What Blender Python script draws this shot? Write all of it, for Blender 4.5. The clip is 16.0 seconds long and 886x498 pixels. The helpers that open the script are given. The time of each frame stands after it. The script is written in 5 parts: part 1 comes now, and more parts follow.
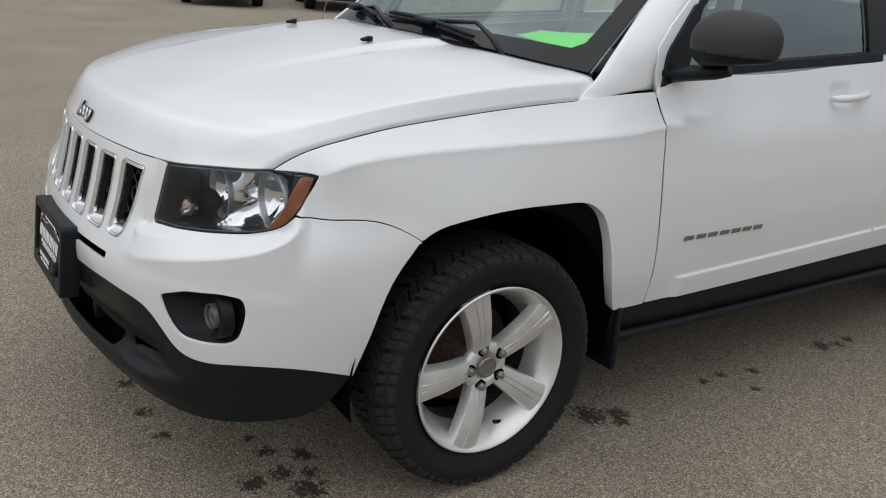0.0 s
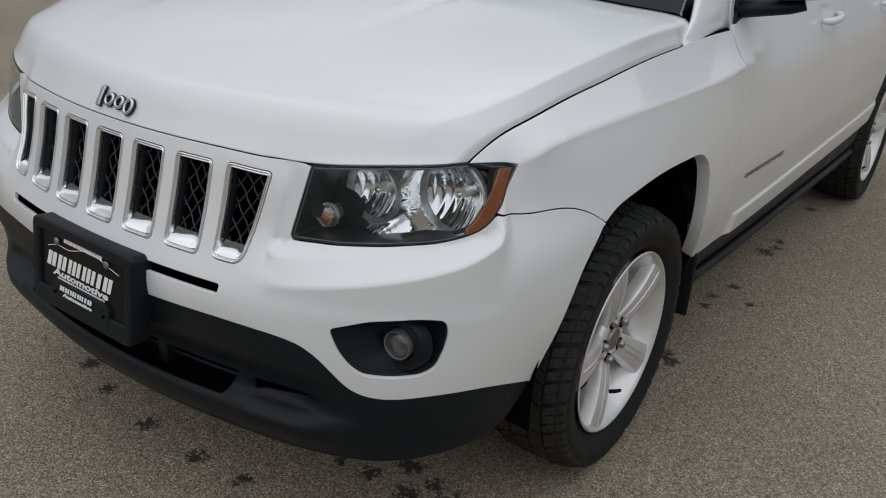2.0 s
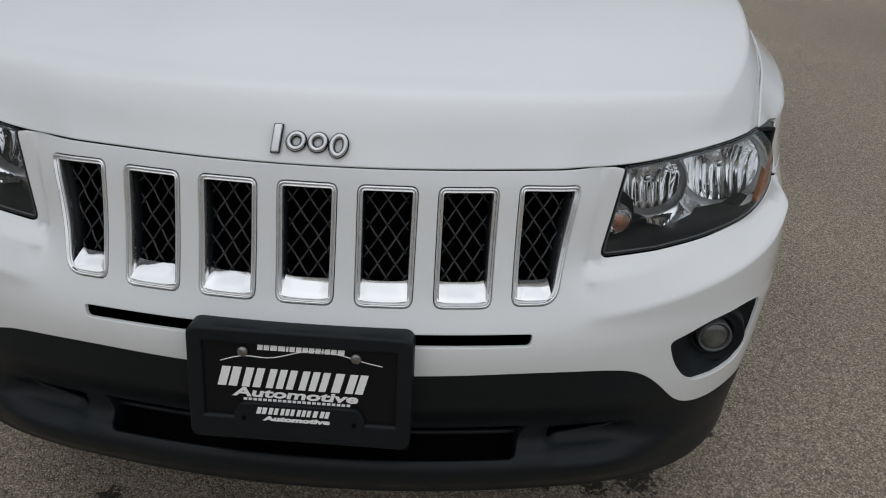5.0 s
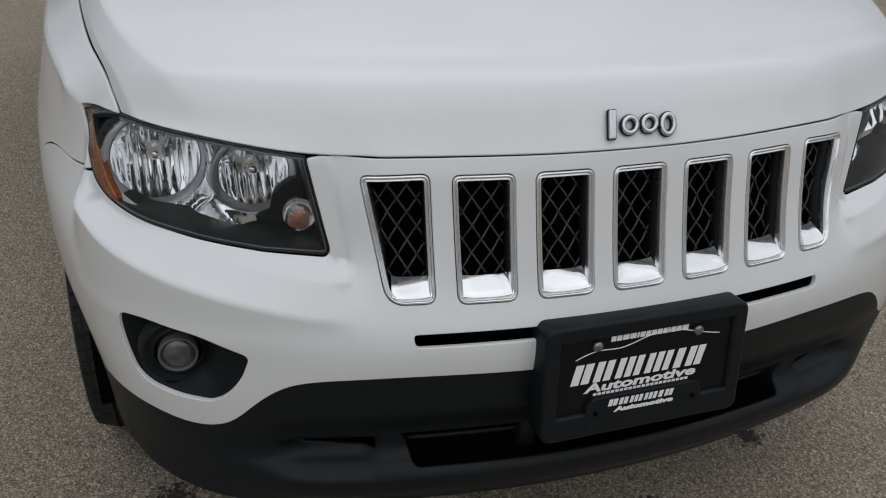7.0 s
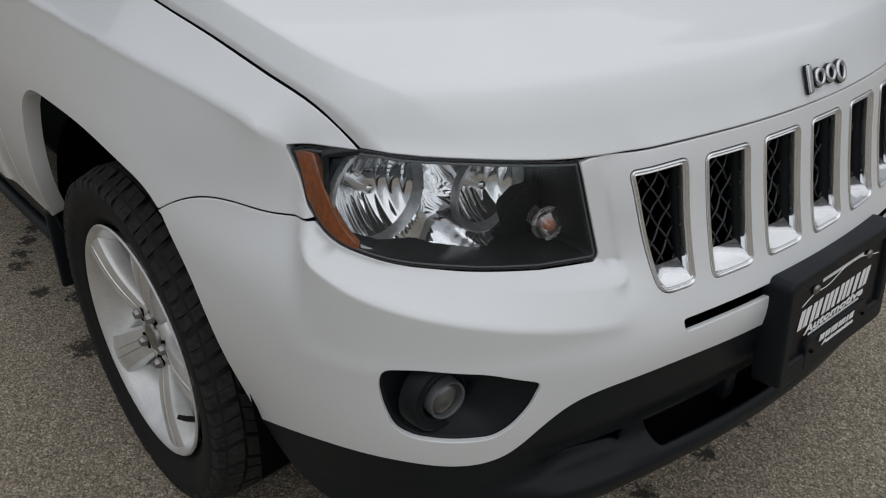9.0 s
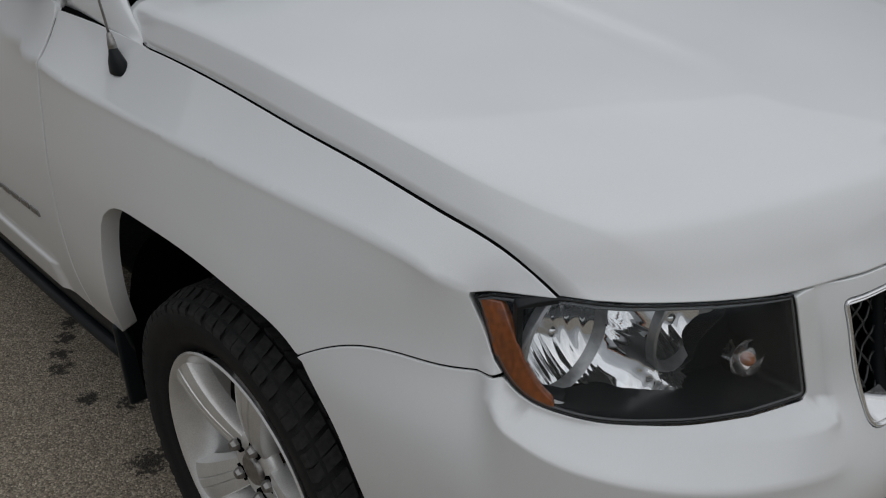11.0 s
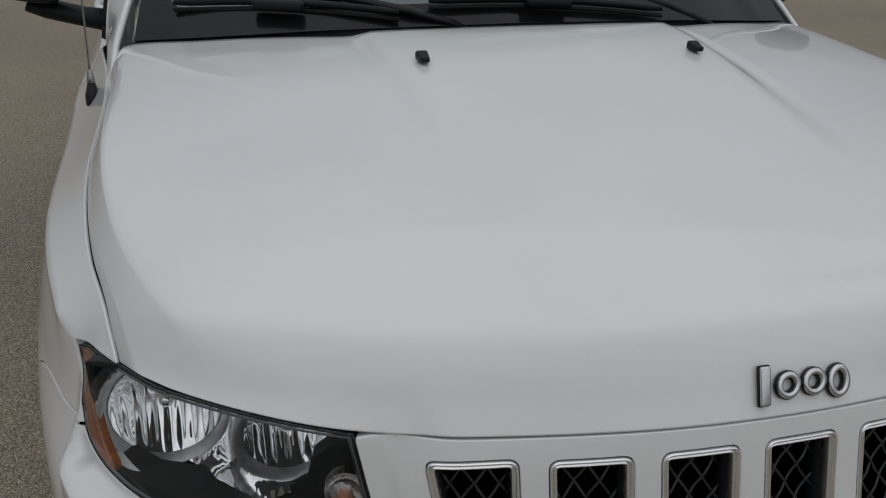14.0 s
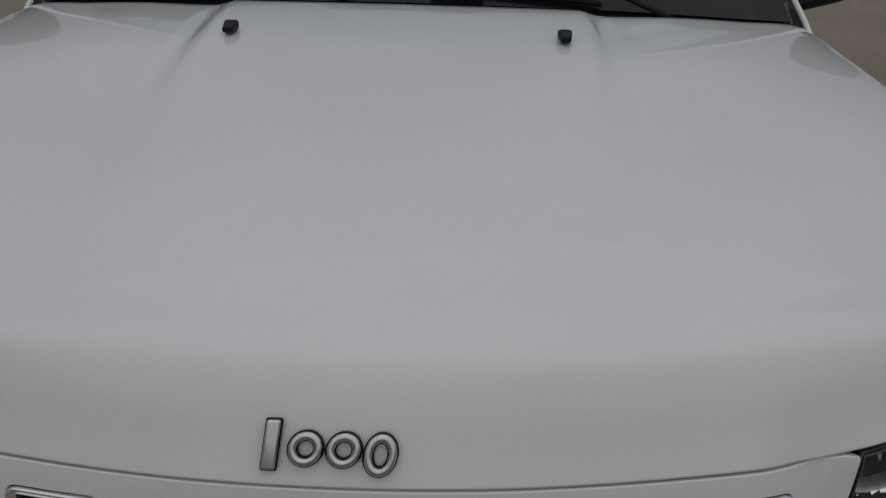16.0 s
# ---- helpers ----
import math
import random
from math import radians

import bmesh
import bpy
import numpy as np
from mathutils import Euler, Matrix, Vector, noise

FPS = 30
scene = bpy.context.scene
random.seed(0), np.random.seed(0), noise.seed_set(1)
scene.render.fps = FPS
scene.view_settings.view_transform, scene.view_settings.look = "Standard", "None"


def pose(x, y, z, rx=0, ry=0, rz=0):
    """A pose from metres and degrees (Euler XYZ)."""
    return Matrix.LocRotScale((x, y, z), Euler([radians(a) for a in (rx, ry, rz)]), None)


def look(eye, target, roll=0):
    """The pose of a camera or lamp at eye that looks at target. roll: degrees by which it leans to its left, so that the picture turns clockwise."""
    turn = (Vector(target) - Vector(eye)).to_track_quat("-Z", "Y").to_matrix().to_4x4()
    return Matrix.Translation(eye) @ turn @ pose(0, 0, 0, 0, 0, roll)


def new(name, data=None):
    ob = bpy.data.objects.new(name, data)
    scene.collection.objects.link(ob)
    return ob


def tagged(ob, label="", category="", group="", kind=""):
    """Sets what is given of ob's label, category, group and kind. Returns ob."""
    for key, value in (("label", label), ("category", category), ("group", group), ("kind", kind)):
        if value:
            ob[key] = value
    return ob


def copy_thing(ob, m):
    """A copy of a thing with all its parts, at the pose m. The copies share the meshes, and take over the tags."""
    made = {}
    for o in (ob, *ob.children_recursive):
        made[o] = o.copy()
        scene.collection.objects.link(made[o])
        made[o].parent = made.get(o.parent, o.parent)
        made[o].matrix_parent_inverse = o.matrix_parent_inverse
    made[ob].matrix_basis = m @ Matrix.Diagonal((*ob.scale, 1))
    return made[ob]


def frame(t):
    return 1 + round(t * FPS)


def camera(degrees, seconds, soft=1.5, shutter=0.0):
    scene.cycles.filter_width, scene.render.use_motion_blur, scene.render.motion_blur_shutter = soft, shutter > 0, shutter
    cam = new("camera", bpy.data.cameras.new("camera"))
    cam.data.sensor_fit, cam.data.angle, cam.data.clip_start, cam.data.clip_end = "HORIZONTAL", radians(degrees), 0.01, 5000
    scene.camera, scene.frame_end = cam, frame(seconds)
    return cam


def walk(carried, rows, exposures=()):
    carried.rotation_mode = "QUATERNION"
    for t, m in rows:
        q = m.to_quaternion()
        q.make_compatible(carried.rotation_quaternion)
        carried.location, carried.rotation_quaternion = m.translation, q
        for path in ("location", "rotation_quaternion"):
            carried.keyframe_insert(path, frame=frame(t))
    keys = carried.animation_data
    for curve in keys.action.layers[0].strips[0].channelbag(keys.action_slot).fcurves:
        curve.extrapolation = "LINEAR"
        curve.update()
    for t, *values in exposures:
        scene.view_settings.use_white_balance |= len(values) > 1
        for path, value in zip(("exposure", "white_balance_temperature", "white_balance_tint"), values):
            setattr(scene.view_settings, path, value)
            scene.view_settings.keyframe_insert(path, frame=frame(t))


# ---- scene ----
from mathutils import geometry

cam = camera(54.66, 16.0, 1.1)
PATH = [
    (0, (2.4575, -1.3231, 1.3809), (0.9151, -0.2263, 0.7344), 4.14),
    (0.5, (2.2250, -1.4555, 1.3857), (0.8158, -0.2609, 0.6195), 4.51),
    (1, (2.0013, -1.6476, 1.4000), (0.7333, -0.3165, 0.6123), 4.43),
    (1.5, (1.7961, -1.7761, 1.3965), (0.6574, -0.3336, 0.6073), 4.31),
    (2, (1.5557, -1.8356, 1.3835), (0.5182, -0.3206, 0.5908), 4.23),
    (2.5, (1.3233, -1.9133, 1.3622), (0.4214, -0.3175, 0.5623), 4.02),
    (3, (1.0977, -2.0368, 1.3691), (0.3709, -0.3503, 0.5770), 3.91),
    (3.5, (0.8775, -2.0674, 1.3420), (0.3257, -0.3199, 0.5410), 3.82),
    (6, (-0.2141, -1.9506, 1.3616), (0.0259, -0.1948, 0.4345), 2.75),
    (6.5, (-0.4763, -1.9166, 1.3267), (-0.0681, -0.1785, 0.4254), 2.78),
    (7, (-0.6838, -1.8609, 1.3242), (-0.0848, -0.1874, 0.4074), 2.38),
    (7.5, (-0.8233, -1.7254, 1.2991), (-0.0911, -0.1149, 0.3661), 2.15),
    (8, (-0.9703, -1.5978, 1.3089), (-0.0797, -0.0817, 0.3559), 1.55),
    (8.5, (-1.1618, -1.4767, 1.3282), (-0.1652, -0.0563, 0.3336), 1.34),
    (9, (-1.3069, -1.3976, 1.3485), (-0.1741, -0.0945, 0.3392), 1.02),
    (9.5, (-1.3706, -1.2160, 1.3697), (-0.1589, -0.0033, 0.3396), 0.67),
    (10, (-1.4029, -1.0457, 1.3811), (-0.1640, 0.1517, 0.3654), -0.02),
    (12.5, (-1.1001, -1.2560, 1.4337), (-0.1942, 0.3226, 0.6045), -0.10),
    (13, (-0.9199, -1.3393, 1.4239), (-0.1724, 0.3249, 0.6044), 0.33),
    (13.5, (-0.7654, -1.4081, 1.4217), (-0.1359, 0.3098, 0.6140), 0.66),
    (14, (-0.6033, -1.4758, 1.4293), (-0.1138, 0.2851, 0.6171), 0.98),
    (14.5, (-0.4363, -1.4788, 1.4334), (-0.0712, 0.3151, 0.6279), 0.97),
    (15, (-0.2182, -1.4317, 1.3805), (-0.0458, 0.3893, 0.5718), 1.06),
    (15.5, (-0.0535, -1.4159, 1.3722), (-0.0051, 0.4126, 0.5634), 1.10),
    (16, (0.1080, -1.3970, 1.3718), (0.0671, 0.4282, 0.5551), 1.49),
]
SKY, SUN = 0.775, 1.05
EXPOSURES = [(t, e, k, 10) for t, e, k in ((0, 0.0, 6480), (1, -0.13, 6480), (2, -0.30, 6430), (3.5, -0.40, 6400), (6, -0.46, 6400), (8, -0.42, 6400), (9.5, -0.45, 6420), (10, -0.61, 6430), (12.5, -0.8, 6500), (14.5, -0.86, 6530), (16, -1.26, 6580))]
walk(cam, [(t, look(eye, target, roll)) for t, eye, target, roll in PATH], EXPOSURES)

# ---------------------------------------------------------------- sky and light
world = bpy.data.worlds.new("sky")
scene.world = world
world.use_nodes = True
wn, wl = world.node_tree.nodes, world.node_tree.links
wn.clear()
w_out = wn.new("ShaderNodeOutputWorld")
w_sky = wn.new("ShaderNodeTexSky")
w_sky.sky_type, w_sky.sun_disc = "NISHITA", False
w_sky.sun_elevation, w_sky.sun_rotation = radians(48), radians(200)
w_sky.air_density, w_sky.dust_density, w_sky.ozone_density = 1.0, 4.0, 1.0
w_sky_bg = wn.new("ShaderNodeBackground")
w_sky_bg.inputs["Strength"].default_value = 0.07
wl.new(w_sky.outputs[0], w_sky_bg.inputs["Color"])
# a closed layer of cloud under the sky: soft grey billows, a little brighter high up
w_co = wn.new("ShaderNodeTexCoord")
w_map = wn.new("ShaderNodeMapping")
w_map.inputs["Scale"].default_value = (1.0, 1.0, 2.2)
w_noise = wn.new("ShaderNodeTexNoise")
w_noise.inputs["Scale"].default_value, w_noise.inputs["Detail"].default_value = 2.7, 5.0
w_ramp = wn.new("ShaderNodeValToRGB")
w_ramp.color_ramp.elements[0].position, w_ramp.color_ramp.elements[0].color = 0.30, (0.53, 0.555, 0.60, 1)
w_ramp.color_ramp.elements[1].position, w_ramp.color_ramp.elements[1].color = 0.72, (0.985, 1.0, 1.02, 1)
w_sep = wn.new("ShaderNodeSeparateXYZ")
w_up = wn.new("ShaderNodeMapRange")
w_up.inputs["From Min"].default_value, w_up.inputs["From Max"].default_value = 0.0, 1.0
w_up.inputs["To Min"].default_value, w_up.inputs["To Max"].default_value = 0.52, 1.72
w_mul = wn.new("ShaderNodeVectorMath")
w_mul.operation = "SCALE"
w_cloud = wn.new("ShaderNodeBackground")
w_cloud.inputs["Strength"].default_value = SKY
wl.new(w_co.outputs["Generated"], w_map.inputs[0])
wl.new(w_map.outputs[0], w_noise.inputs["Vector"])
wl.new(w_noise.outputs["Fac"], w_ramp.inputs[0])
wl.new(w_co.outputs["Generated"], w_sep.inputs[0])
wl.new(w_sep.outputs["Z"], w_up.inputs["Value"])
wl.new(w_ramp.outputs[0], w_mul.inputs[0])
wl.new(w_up.outputs[0], w_mul.inputs["Scale"])
wl.new(w_mul.outputs[0], w_cloud.inputs["Color"])
w_mix = wn.new("ShaderNodeMixShader")
w_mix.inputs[0].default_value = 0.9
wl.new(w_sky_bg.outputs[0], w_mix.inputs[1])
wl.new(w_cloud.outputs[0], w_mix.inputs[2])
wl.new(w_mix.outputs[0], w_out.inputs[0])

sun_lamp = bpy.data.lights.new("sun", "SUN")
sun_lamp.energy, sun_lamp.angle, sun_lamp.color = SUN, radians(115), (0.99, 0.997, 1.0)
sun_ob = new("sun", sun_lamp)
sun_ob.matrix_world = look((2, -7, 16), (0, 0, 0))

# ---------------------------------------------------------------- materials


def material(name, colour=(0.8, 0.8, 0.8), rough=0.5, metal=0.0, coat=0.0, coat_rough=0.03, ior=1.5, spec=None):
    m = bpy.data.materials.new(name)
    m.use_nodes = True
    b = m.node_tree.nodes["Principled BSDF"]
    b.inputs["Base Color"].default_value = (*colour, 1)
    b.inputs["Roughness"].default_value, b.inputs["Metallic"].default_value = rough, metal
    b.inputs["Coat Weight"].default_value, b.inputs["Coat Roughness"].default_value = coat, coat_rough
    b.inputs["IOR"].default_value = ior
    return m


def grain(m, scale, colours=None, spots=(0.35, 0.65), bump=0.0, bump_dist=0.001, rough=None, detail=6.0, coarse=None, spread=(0.88, 1.1)):
    """Adds a two-scale noise to a material: colours between two tones, bump and roughness."""
    n, l = m.node_tree.nodes, m.node_tree.links
    b = n["Principled BSDF"]
    co = n.new("ShaderNodeTexCoord")
    tx = n.new("ShaderNodeTexNoise")
    tx.inputs["Scale"].default_value, tx.inputs["Detail"].default_value = scale, detail
    l.new(co.outputs["Object"], tx.inputs["Vector"])
    big = None
    if coarse:
        big = n.new("ShaderNodeTexNoise")
        big.inputs["Scale"].default_value, big.inputs["Detail"].default_value = coarse, 4.0
        l.new(co.outputs["Object"], big.inputs["Vector"])
    if colours:
        r = n.new("ShaderNodeValToRGB")
        r.color_ramp.elements[0].position, r.color_ramp.elements[1].position = spots
        r.color_ramp.elements[0].color, r.color_ramp.elements[1].color = (*colours[0], 1), (*colours[1], 1)
        l.new(tx.outputs["Fac"], r.inputs[0])
        out = r.outputs[0]
        if big:
            mr = n.new("ShaderNodeMapRange")
            mr.inputs["From Min"].default_value, mr.inputs["From Max"].default_value = 0.3, 0.7
            mr.inputs["To Min"].default_value, mr.inputs["To Max"].default_value = spread
            l.new(big.outputs["Fac"], mr.inputs["Value"])
            sc = n.new("ShaderNodeVectorMath")
            sc.operation = "SCALE"
            l.new(out, sc.inputs[0])
            l.new(mr.outputs[0], sc.inputs["Scale"])
            out = sc.outputs[0]
        l.new(out, b.inputs["Base Color"])
    if rough:
        mr = n.new("ShaderNodeMapRange")
        mr.inputs["From Min"].default_value, mr.inputs["From Max"].default_value = 0.3, 0.7
        mr.inputs["To Min"].default_value, mr.inputs["To Max"].default_value = rough
        l.new((big or tx).outputs["Fac"], mr.inputs["Value"])
        l.new(mr.outputs[0], b.inputs["Roughness"])
    if bump:
        bp = n.new("ShaderNodeBump")
        bp.inputs["Strength"].default_value, bp.inputs["Distance"].default_value = bump, bump_dist
        l.new(tx.outputs["Fac"], bp.inputs["Height"])
        l.new(bp.outputs[0], b.inputs["Normal"])
    return m


def clear(name, tint, ior=1.5, gain=3.2, sheen=(1, 1, 1)):
    """A thin clear pane: it lets light straight through, and mirrors more at a flat angle."""
    m = bpy.data.materials.new(name)
    m.use_nodes = True
    n, l = m.node_tree.nodes, m.node_tree.links
    n.clear()
    o = n.new("ShaderNodeOutputMaterial")
    tr = n.new("ShaderNodeBsdfTransparent")
    tr.inputs[0].default_value = (*tint, 1)
    gl = n.new("ShaderNodeBsdfGlossy")
    gl.inputs["Roughness"].default_value = 0.015
    gl.inputs[0].default_value = (*sheen, 1)
    lw = n.new("ShaderNodeLayerWeight")
    lw.inputs["Blend"].default_value = 0.5
    pw = n.new("ShaderNodeMath")
    pw.operation, pw.inputs[1].default_value = "POWER", 4.0
    l.new(lw.outputs["Facing"], pw.inputs[0])
    fr = n.new("ShaderNodeMapRange")
    f0 = ((ior - 1) / (ior + 1)) ** 2
    fr.inputs["To Min"].default_value, fr.inputs["To Max"].default_value = gain * f0, 1.0
    l.new(pw.outputs[0], fr.inputs["Value"])
    mx = n.new("ShaderNodeMixShader")
    l.new(fr.outputs[0], mx.inputs[0])
    l.new(tr.outputs[0], mx.inputs[1])
    l.new(gl.outputs[0], mx.inputs[2])
    l.new(mx.outputs[0], o.inputs[0])
    return m


PAINT = grain(material("white_paint", (0.80, 0.80, 0.80), 0.30, coat=1.0, coat_rough=0.04), 900, ((0.755, 0.775, 0.785), (0.80, 0.815, 0.825)), spread=(0.975, 1.015), coarse=3.0, rough=(0.29, 0.33))
BLACK = grain(material("black_plastic", (0.009, 0.0105, 0.012), 0.5, ior=1.3), 700, ((0.0055, 0.0078, 0.0096), (0.0095, 0.0128, 0.0156)), bump=0.35, bump_dist=0.0006, coarse=5.0, rough=(0.36, 0.52))
MIRROR_CAP = grain(material("grey_plastic", (0.035, 0.0355, 0.037), 0.55, ior=1.4), 600, ((0.028, 0.0285, 0.030), (0.045, 0.0455, 0.047)), bump=0.2, bump_dist=0.0005, coarse=14, rough=(0.5, 0.66), spread=(0.85, 1.2))
# near-black without gloss: the shade of gaps and hollows put into the colour
DARK = material("shade_black", (0.004, 0.004, 0.0045), 0.9, ior=1.06)
GLOSS_BLACK = material("gloss_black", (0.010, 0.0105, 0.0115), 0.16, ior=1.35)
WIRE = material("black_wire", (0.028, 0.029, 0.031), 0.22, ior=1.5)
CHROME = grain(material("chrome", (0.84, 0.85, 0.86), 0.05, metal=0.86), 60, rough=(0.03, 0.09), coarse=25)
REFLECTOR = grain(material("mirror_reflector", (0.90, 0.91, 0.92), 0.04, metal=0.94), 70, rough=(0.02, 0.06))
RIBBED = grain(material("ribbed_grey_ring", (0.42, 0.43, 0.44), 0.34, metal=0.7), 120, ((0.36, 0.37, 0.38), (0.47, 0.48, 0.49)), rough=(0.28, 0.4))
HOUSING = grain(material("lamp_housing", (0.014, 0.0155, 0.0175), 0.3, ior=1.3), 200, ((0.011, 0.0122, 0.014), (0.018, 0.0197, 0.022)), coarse=9)
GREY_RIM = material("grey_moulding", (0.10, 0.104, 0.11), 0.25)
AMBER = grain(material("amber_plastic", (0.24, 0.06, 0.008), 0.22, coat=0.5), 160, ((0.17, 0.042, 0.006), (0.32, 0.08, 0.01)), coarse=30)
ORANGE = material("orange_bulb", (0.55, 0.17, 0.05), 0.3)
LENS = clear("clear_polycarbonate", (0.95, 0.96, 0.97), 1.45, 1.0, (0.84, 0.95, 1.0))
FLUTED = clear("fluted_clear_plastic", (0.93, 0.90, 0.88), 1.5, 4.5)
GLASS = clear("tinted_glass", (0.72, 0.80, 0.78), 1.6, 5.5, (0.86, 0.98, 1.0))
SCREEN = clear("windscreen_glass", (0.80, 0.88, 0.85), 1.6, 2.6, (0.86, 0.98, 1.0))
BADGE = grain(material("satin_chrome", (0.62, 0.63, 0.65), 0.16, metal=1.0), 80, rough=(0.12, 0.22))
FOG_GLASS = grain(material("fog_lamp_glass", (0.07, 0.073, 0.070), 0.15, coat=1.0), 45, ((0.045, 0.047, 0.045), (0.10, 0.104, 0.098)))
RUBBER = grain(material("tyre_rubber", (0.011, 0.0115, 0.012), 0.7, ior=1.35), 300, ((0.0075, 0.008, 0.0085), (0.0135, 0.0137, 0.014)), bump=0.3, bump_dist=0.0006, coarse=8, rough=(0.62, 0.85))
ALLOY = grain(material("silver_alloy", (0.72, 0.72, 0.71), 0.34, metal=0.55, coat=0.5, coat_rough=0.12), 400, ((0.66, 0.66, 0.65), (0.76, 0.76, 0.75)), coarse=14, rough=(0.28, 0.42))
# brake dust, darkened further to carry the shade between the spokes
DUSTY_SHADED = grain(material("dusty_shaded_alloy", (0.09, 0.085, 0.08), 0.6, metal=0.3), 60, ((0.05, 0.047, 0.044), (0.13, 0.125, 0.118)), coarse=10)
STEEL = grain(material("dull_steel", (0.32, 0.31, 0.30), 0.4, metal=0.9), 150, ((0.24, 0.23, 0.22), (0.38, 0.37, 0.36)), rough=(0.3, 0.5))
RUST = grain(material("rusty_disc", (0.06, 0.035, 0.026), 0.7, metal=0.3), 80, ((0.035, 0.022, 0.018), (0.09, 0.048, 0.034)))
TREAD = grain(material("worn_tread", (0.022, 0.022, 0.023), 0.8, ior=1.35), 90, ((0.016, 0.016, 0.0165), (0.030, 0.0298, 0.0295)), coarse=9)
WHITE_PRINT = material("white_print", (0.90, 0.90, 0.90), 0.5)
PLATE_BLACK = material("plate_black", (0.008, 0.008, 0.009), 0.3, ior=1.25)
SEAT = grain(material("dark_fabric", (0.03, 0.03, 0.032), 0.9), 250, ((0.022, 0.022, 0.024), (0.045, 0.045, 0.047)), bump=0.3)
DASH = grain(material("dashboard_plastic", (0.035, 0.036, 0.038), 0.6), 400, ((0.03, 0.031, 0.032), (0.05, 0.051, 0.053)), bump=0.2, coarse=5)
PAPER = material("green_paper", (0.10, 0.90, 0.045), 0.6)
PALE_SCRAP = grain(material("scrap_paper", (0.6, 0.57, 0.5), 0.8), 200, ((0.5, 0.47, 0.41), (0.68, 0.65, 0.58)))
PALE = material("pale_paper", (0.45, 0.55, 0.52), 0.6)

# ---------------------------------------------------------------- curves

def pchip(xs, ys):
    """Monotone cubic through a few knots."""
    x = np.array(xs, float); y = np.array(ys, float); h = np.diff(x); d = np.diff(y) / h
    m = np.zeros(len(x))
    for i in range(1, len(x) - 1):
        if d[i - 1] * d[i] > 0:
            w1, w2 = 2 * h[i] + h[i - 1], h[i] + 2 * h[i - 1]
            m[i] = (w1 + w2) / (w1 / d[i - 1] + w2 / d[i])
    m[0], m[-1] = d[0], d[-1]
    def f(q):
        q = np.clip(np.asarray(q, float), x[0], x[-1])
        i = np.clip(np.searchsorted(x, q, side="right") - 1, 0, len(x) - 2)
        t = (q - x[i]) / h[i]
        return ((2*t**3 - 3*t**2 + 1) * y[i] + (t**3 - 2*t**2 + t) * h[i] * m[i] + (-2*t**3 + 3*t**2) * y[i + 1] + (t**3 - t**2) * h[i] * m[i + 1])
    return f
def spline(xs, ys):
    """Natural cubic spline through a few knots."""
    x = np.array(xs, float); y = np.array(ys, float); n = len(x); h = np.diff(x)
    A = np.eye(n); b = np.zeros(n)
    for i in range(1, n - 1):
        A[i, i - 1:i + 2] = h[i - 1], 2 * (h[i - 1] + h[i]), h[i]
        b[i] = 6 * ((y[i + 1] - y[i]) / h[i] - (y[i] - y[i - 1]) / h[i - 1])
    k = np.linalg.solve(A, b)
    def f(q):
        q = np.clip(np.asarray(q, float), x[0], x[-1])
        i = np.clip(np.searchsorted(x, q, side="right") - 1, 0, n - 2)
        a, c = (x[i + 1] - q) / h[i], (q - x[i]) / h[i]
        return a * y[i] + c * y[i + 1] + ((a**3 - a) * k[i] + (c**3 - c) * k[i + 1]) * h[i]**2 / 6
    return f


# ---------------------------------------------------------------- mesh helpers


def part(name, bm, mat, parent=None, label="", smooth=True):
    """Links a bmesh as one mesh object, under a thing or a part."""
    me = bpy.data.meshes.new(name)
    bm.to_mesh(me)
    bm.free()
    me.materials.append(mat)
    if smooth:
        for p in me.polygons:
            p.use_smooth = True
    ob = new(name, me)
    ob.parent = parent
    if label:
        tagged(ob, label)
    return ob


def mesh_part(name, verts, faces, mat, parent=None, label="", normals=None, smooth=True):
    me = bpy.data.meshes.new(name)
    me.from_pydata([tuple(map(float, v)) for v in verts], [], [tuple(map(int, f)) for f in faces])
    me.materials.append(mat)
    for p in me.polygons:
        p.use_smooth = smooth
    if normals is not None:
        me.normals_split_custom_set_from_vertices([tuple(map(float, n)) for n in normals])
    ob = new(name, me)
    ob.parent = parent
    if label:
        tagged(ob, label)
    return ob


def thing(name, label, category, group="", m=None):
    ob = new(name)
    ob.empty_display_size = 0.1
    if m is not None:
        ob.matrix_world = m
    return tagged(ob, label, category, group)


def sharp(ob, degrees=35):
    ob.data.set_sharp_from_angle(angle=radians(degrees))
    return ob


def box_bm(sx, sy, sz, bevel=0.0, centre=(0, 0, 0), segments=2):
    bm = bmesh.new()
    bmesh.ops.create_cube(bm, size=1.0)
    for v in bm.verts:
        v.co = Vector((v.co.x * sx + centre[0], v.co.y * sy + centre[1], v.co.z * sz + centre[2]))
    if bevel:
        bmesh.ops.bevel(bm, geom=bm.edges[:], offset=bevel, segments=segments, affect="EDGES", profile=0.6)
    return bm


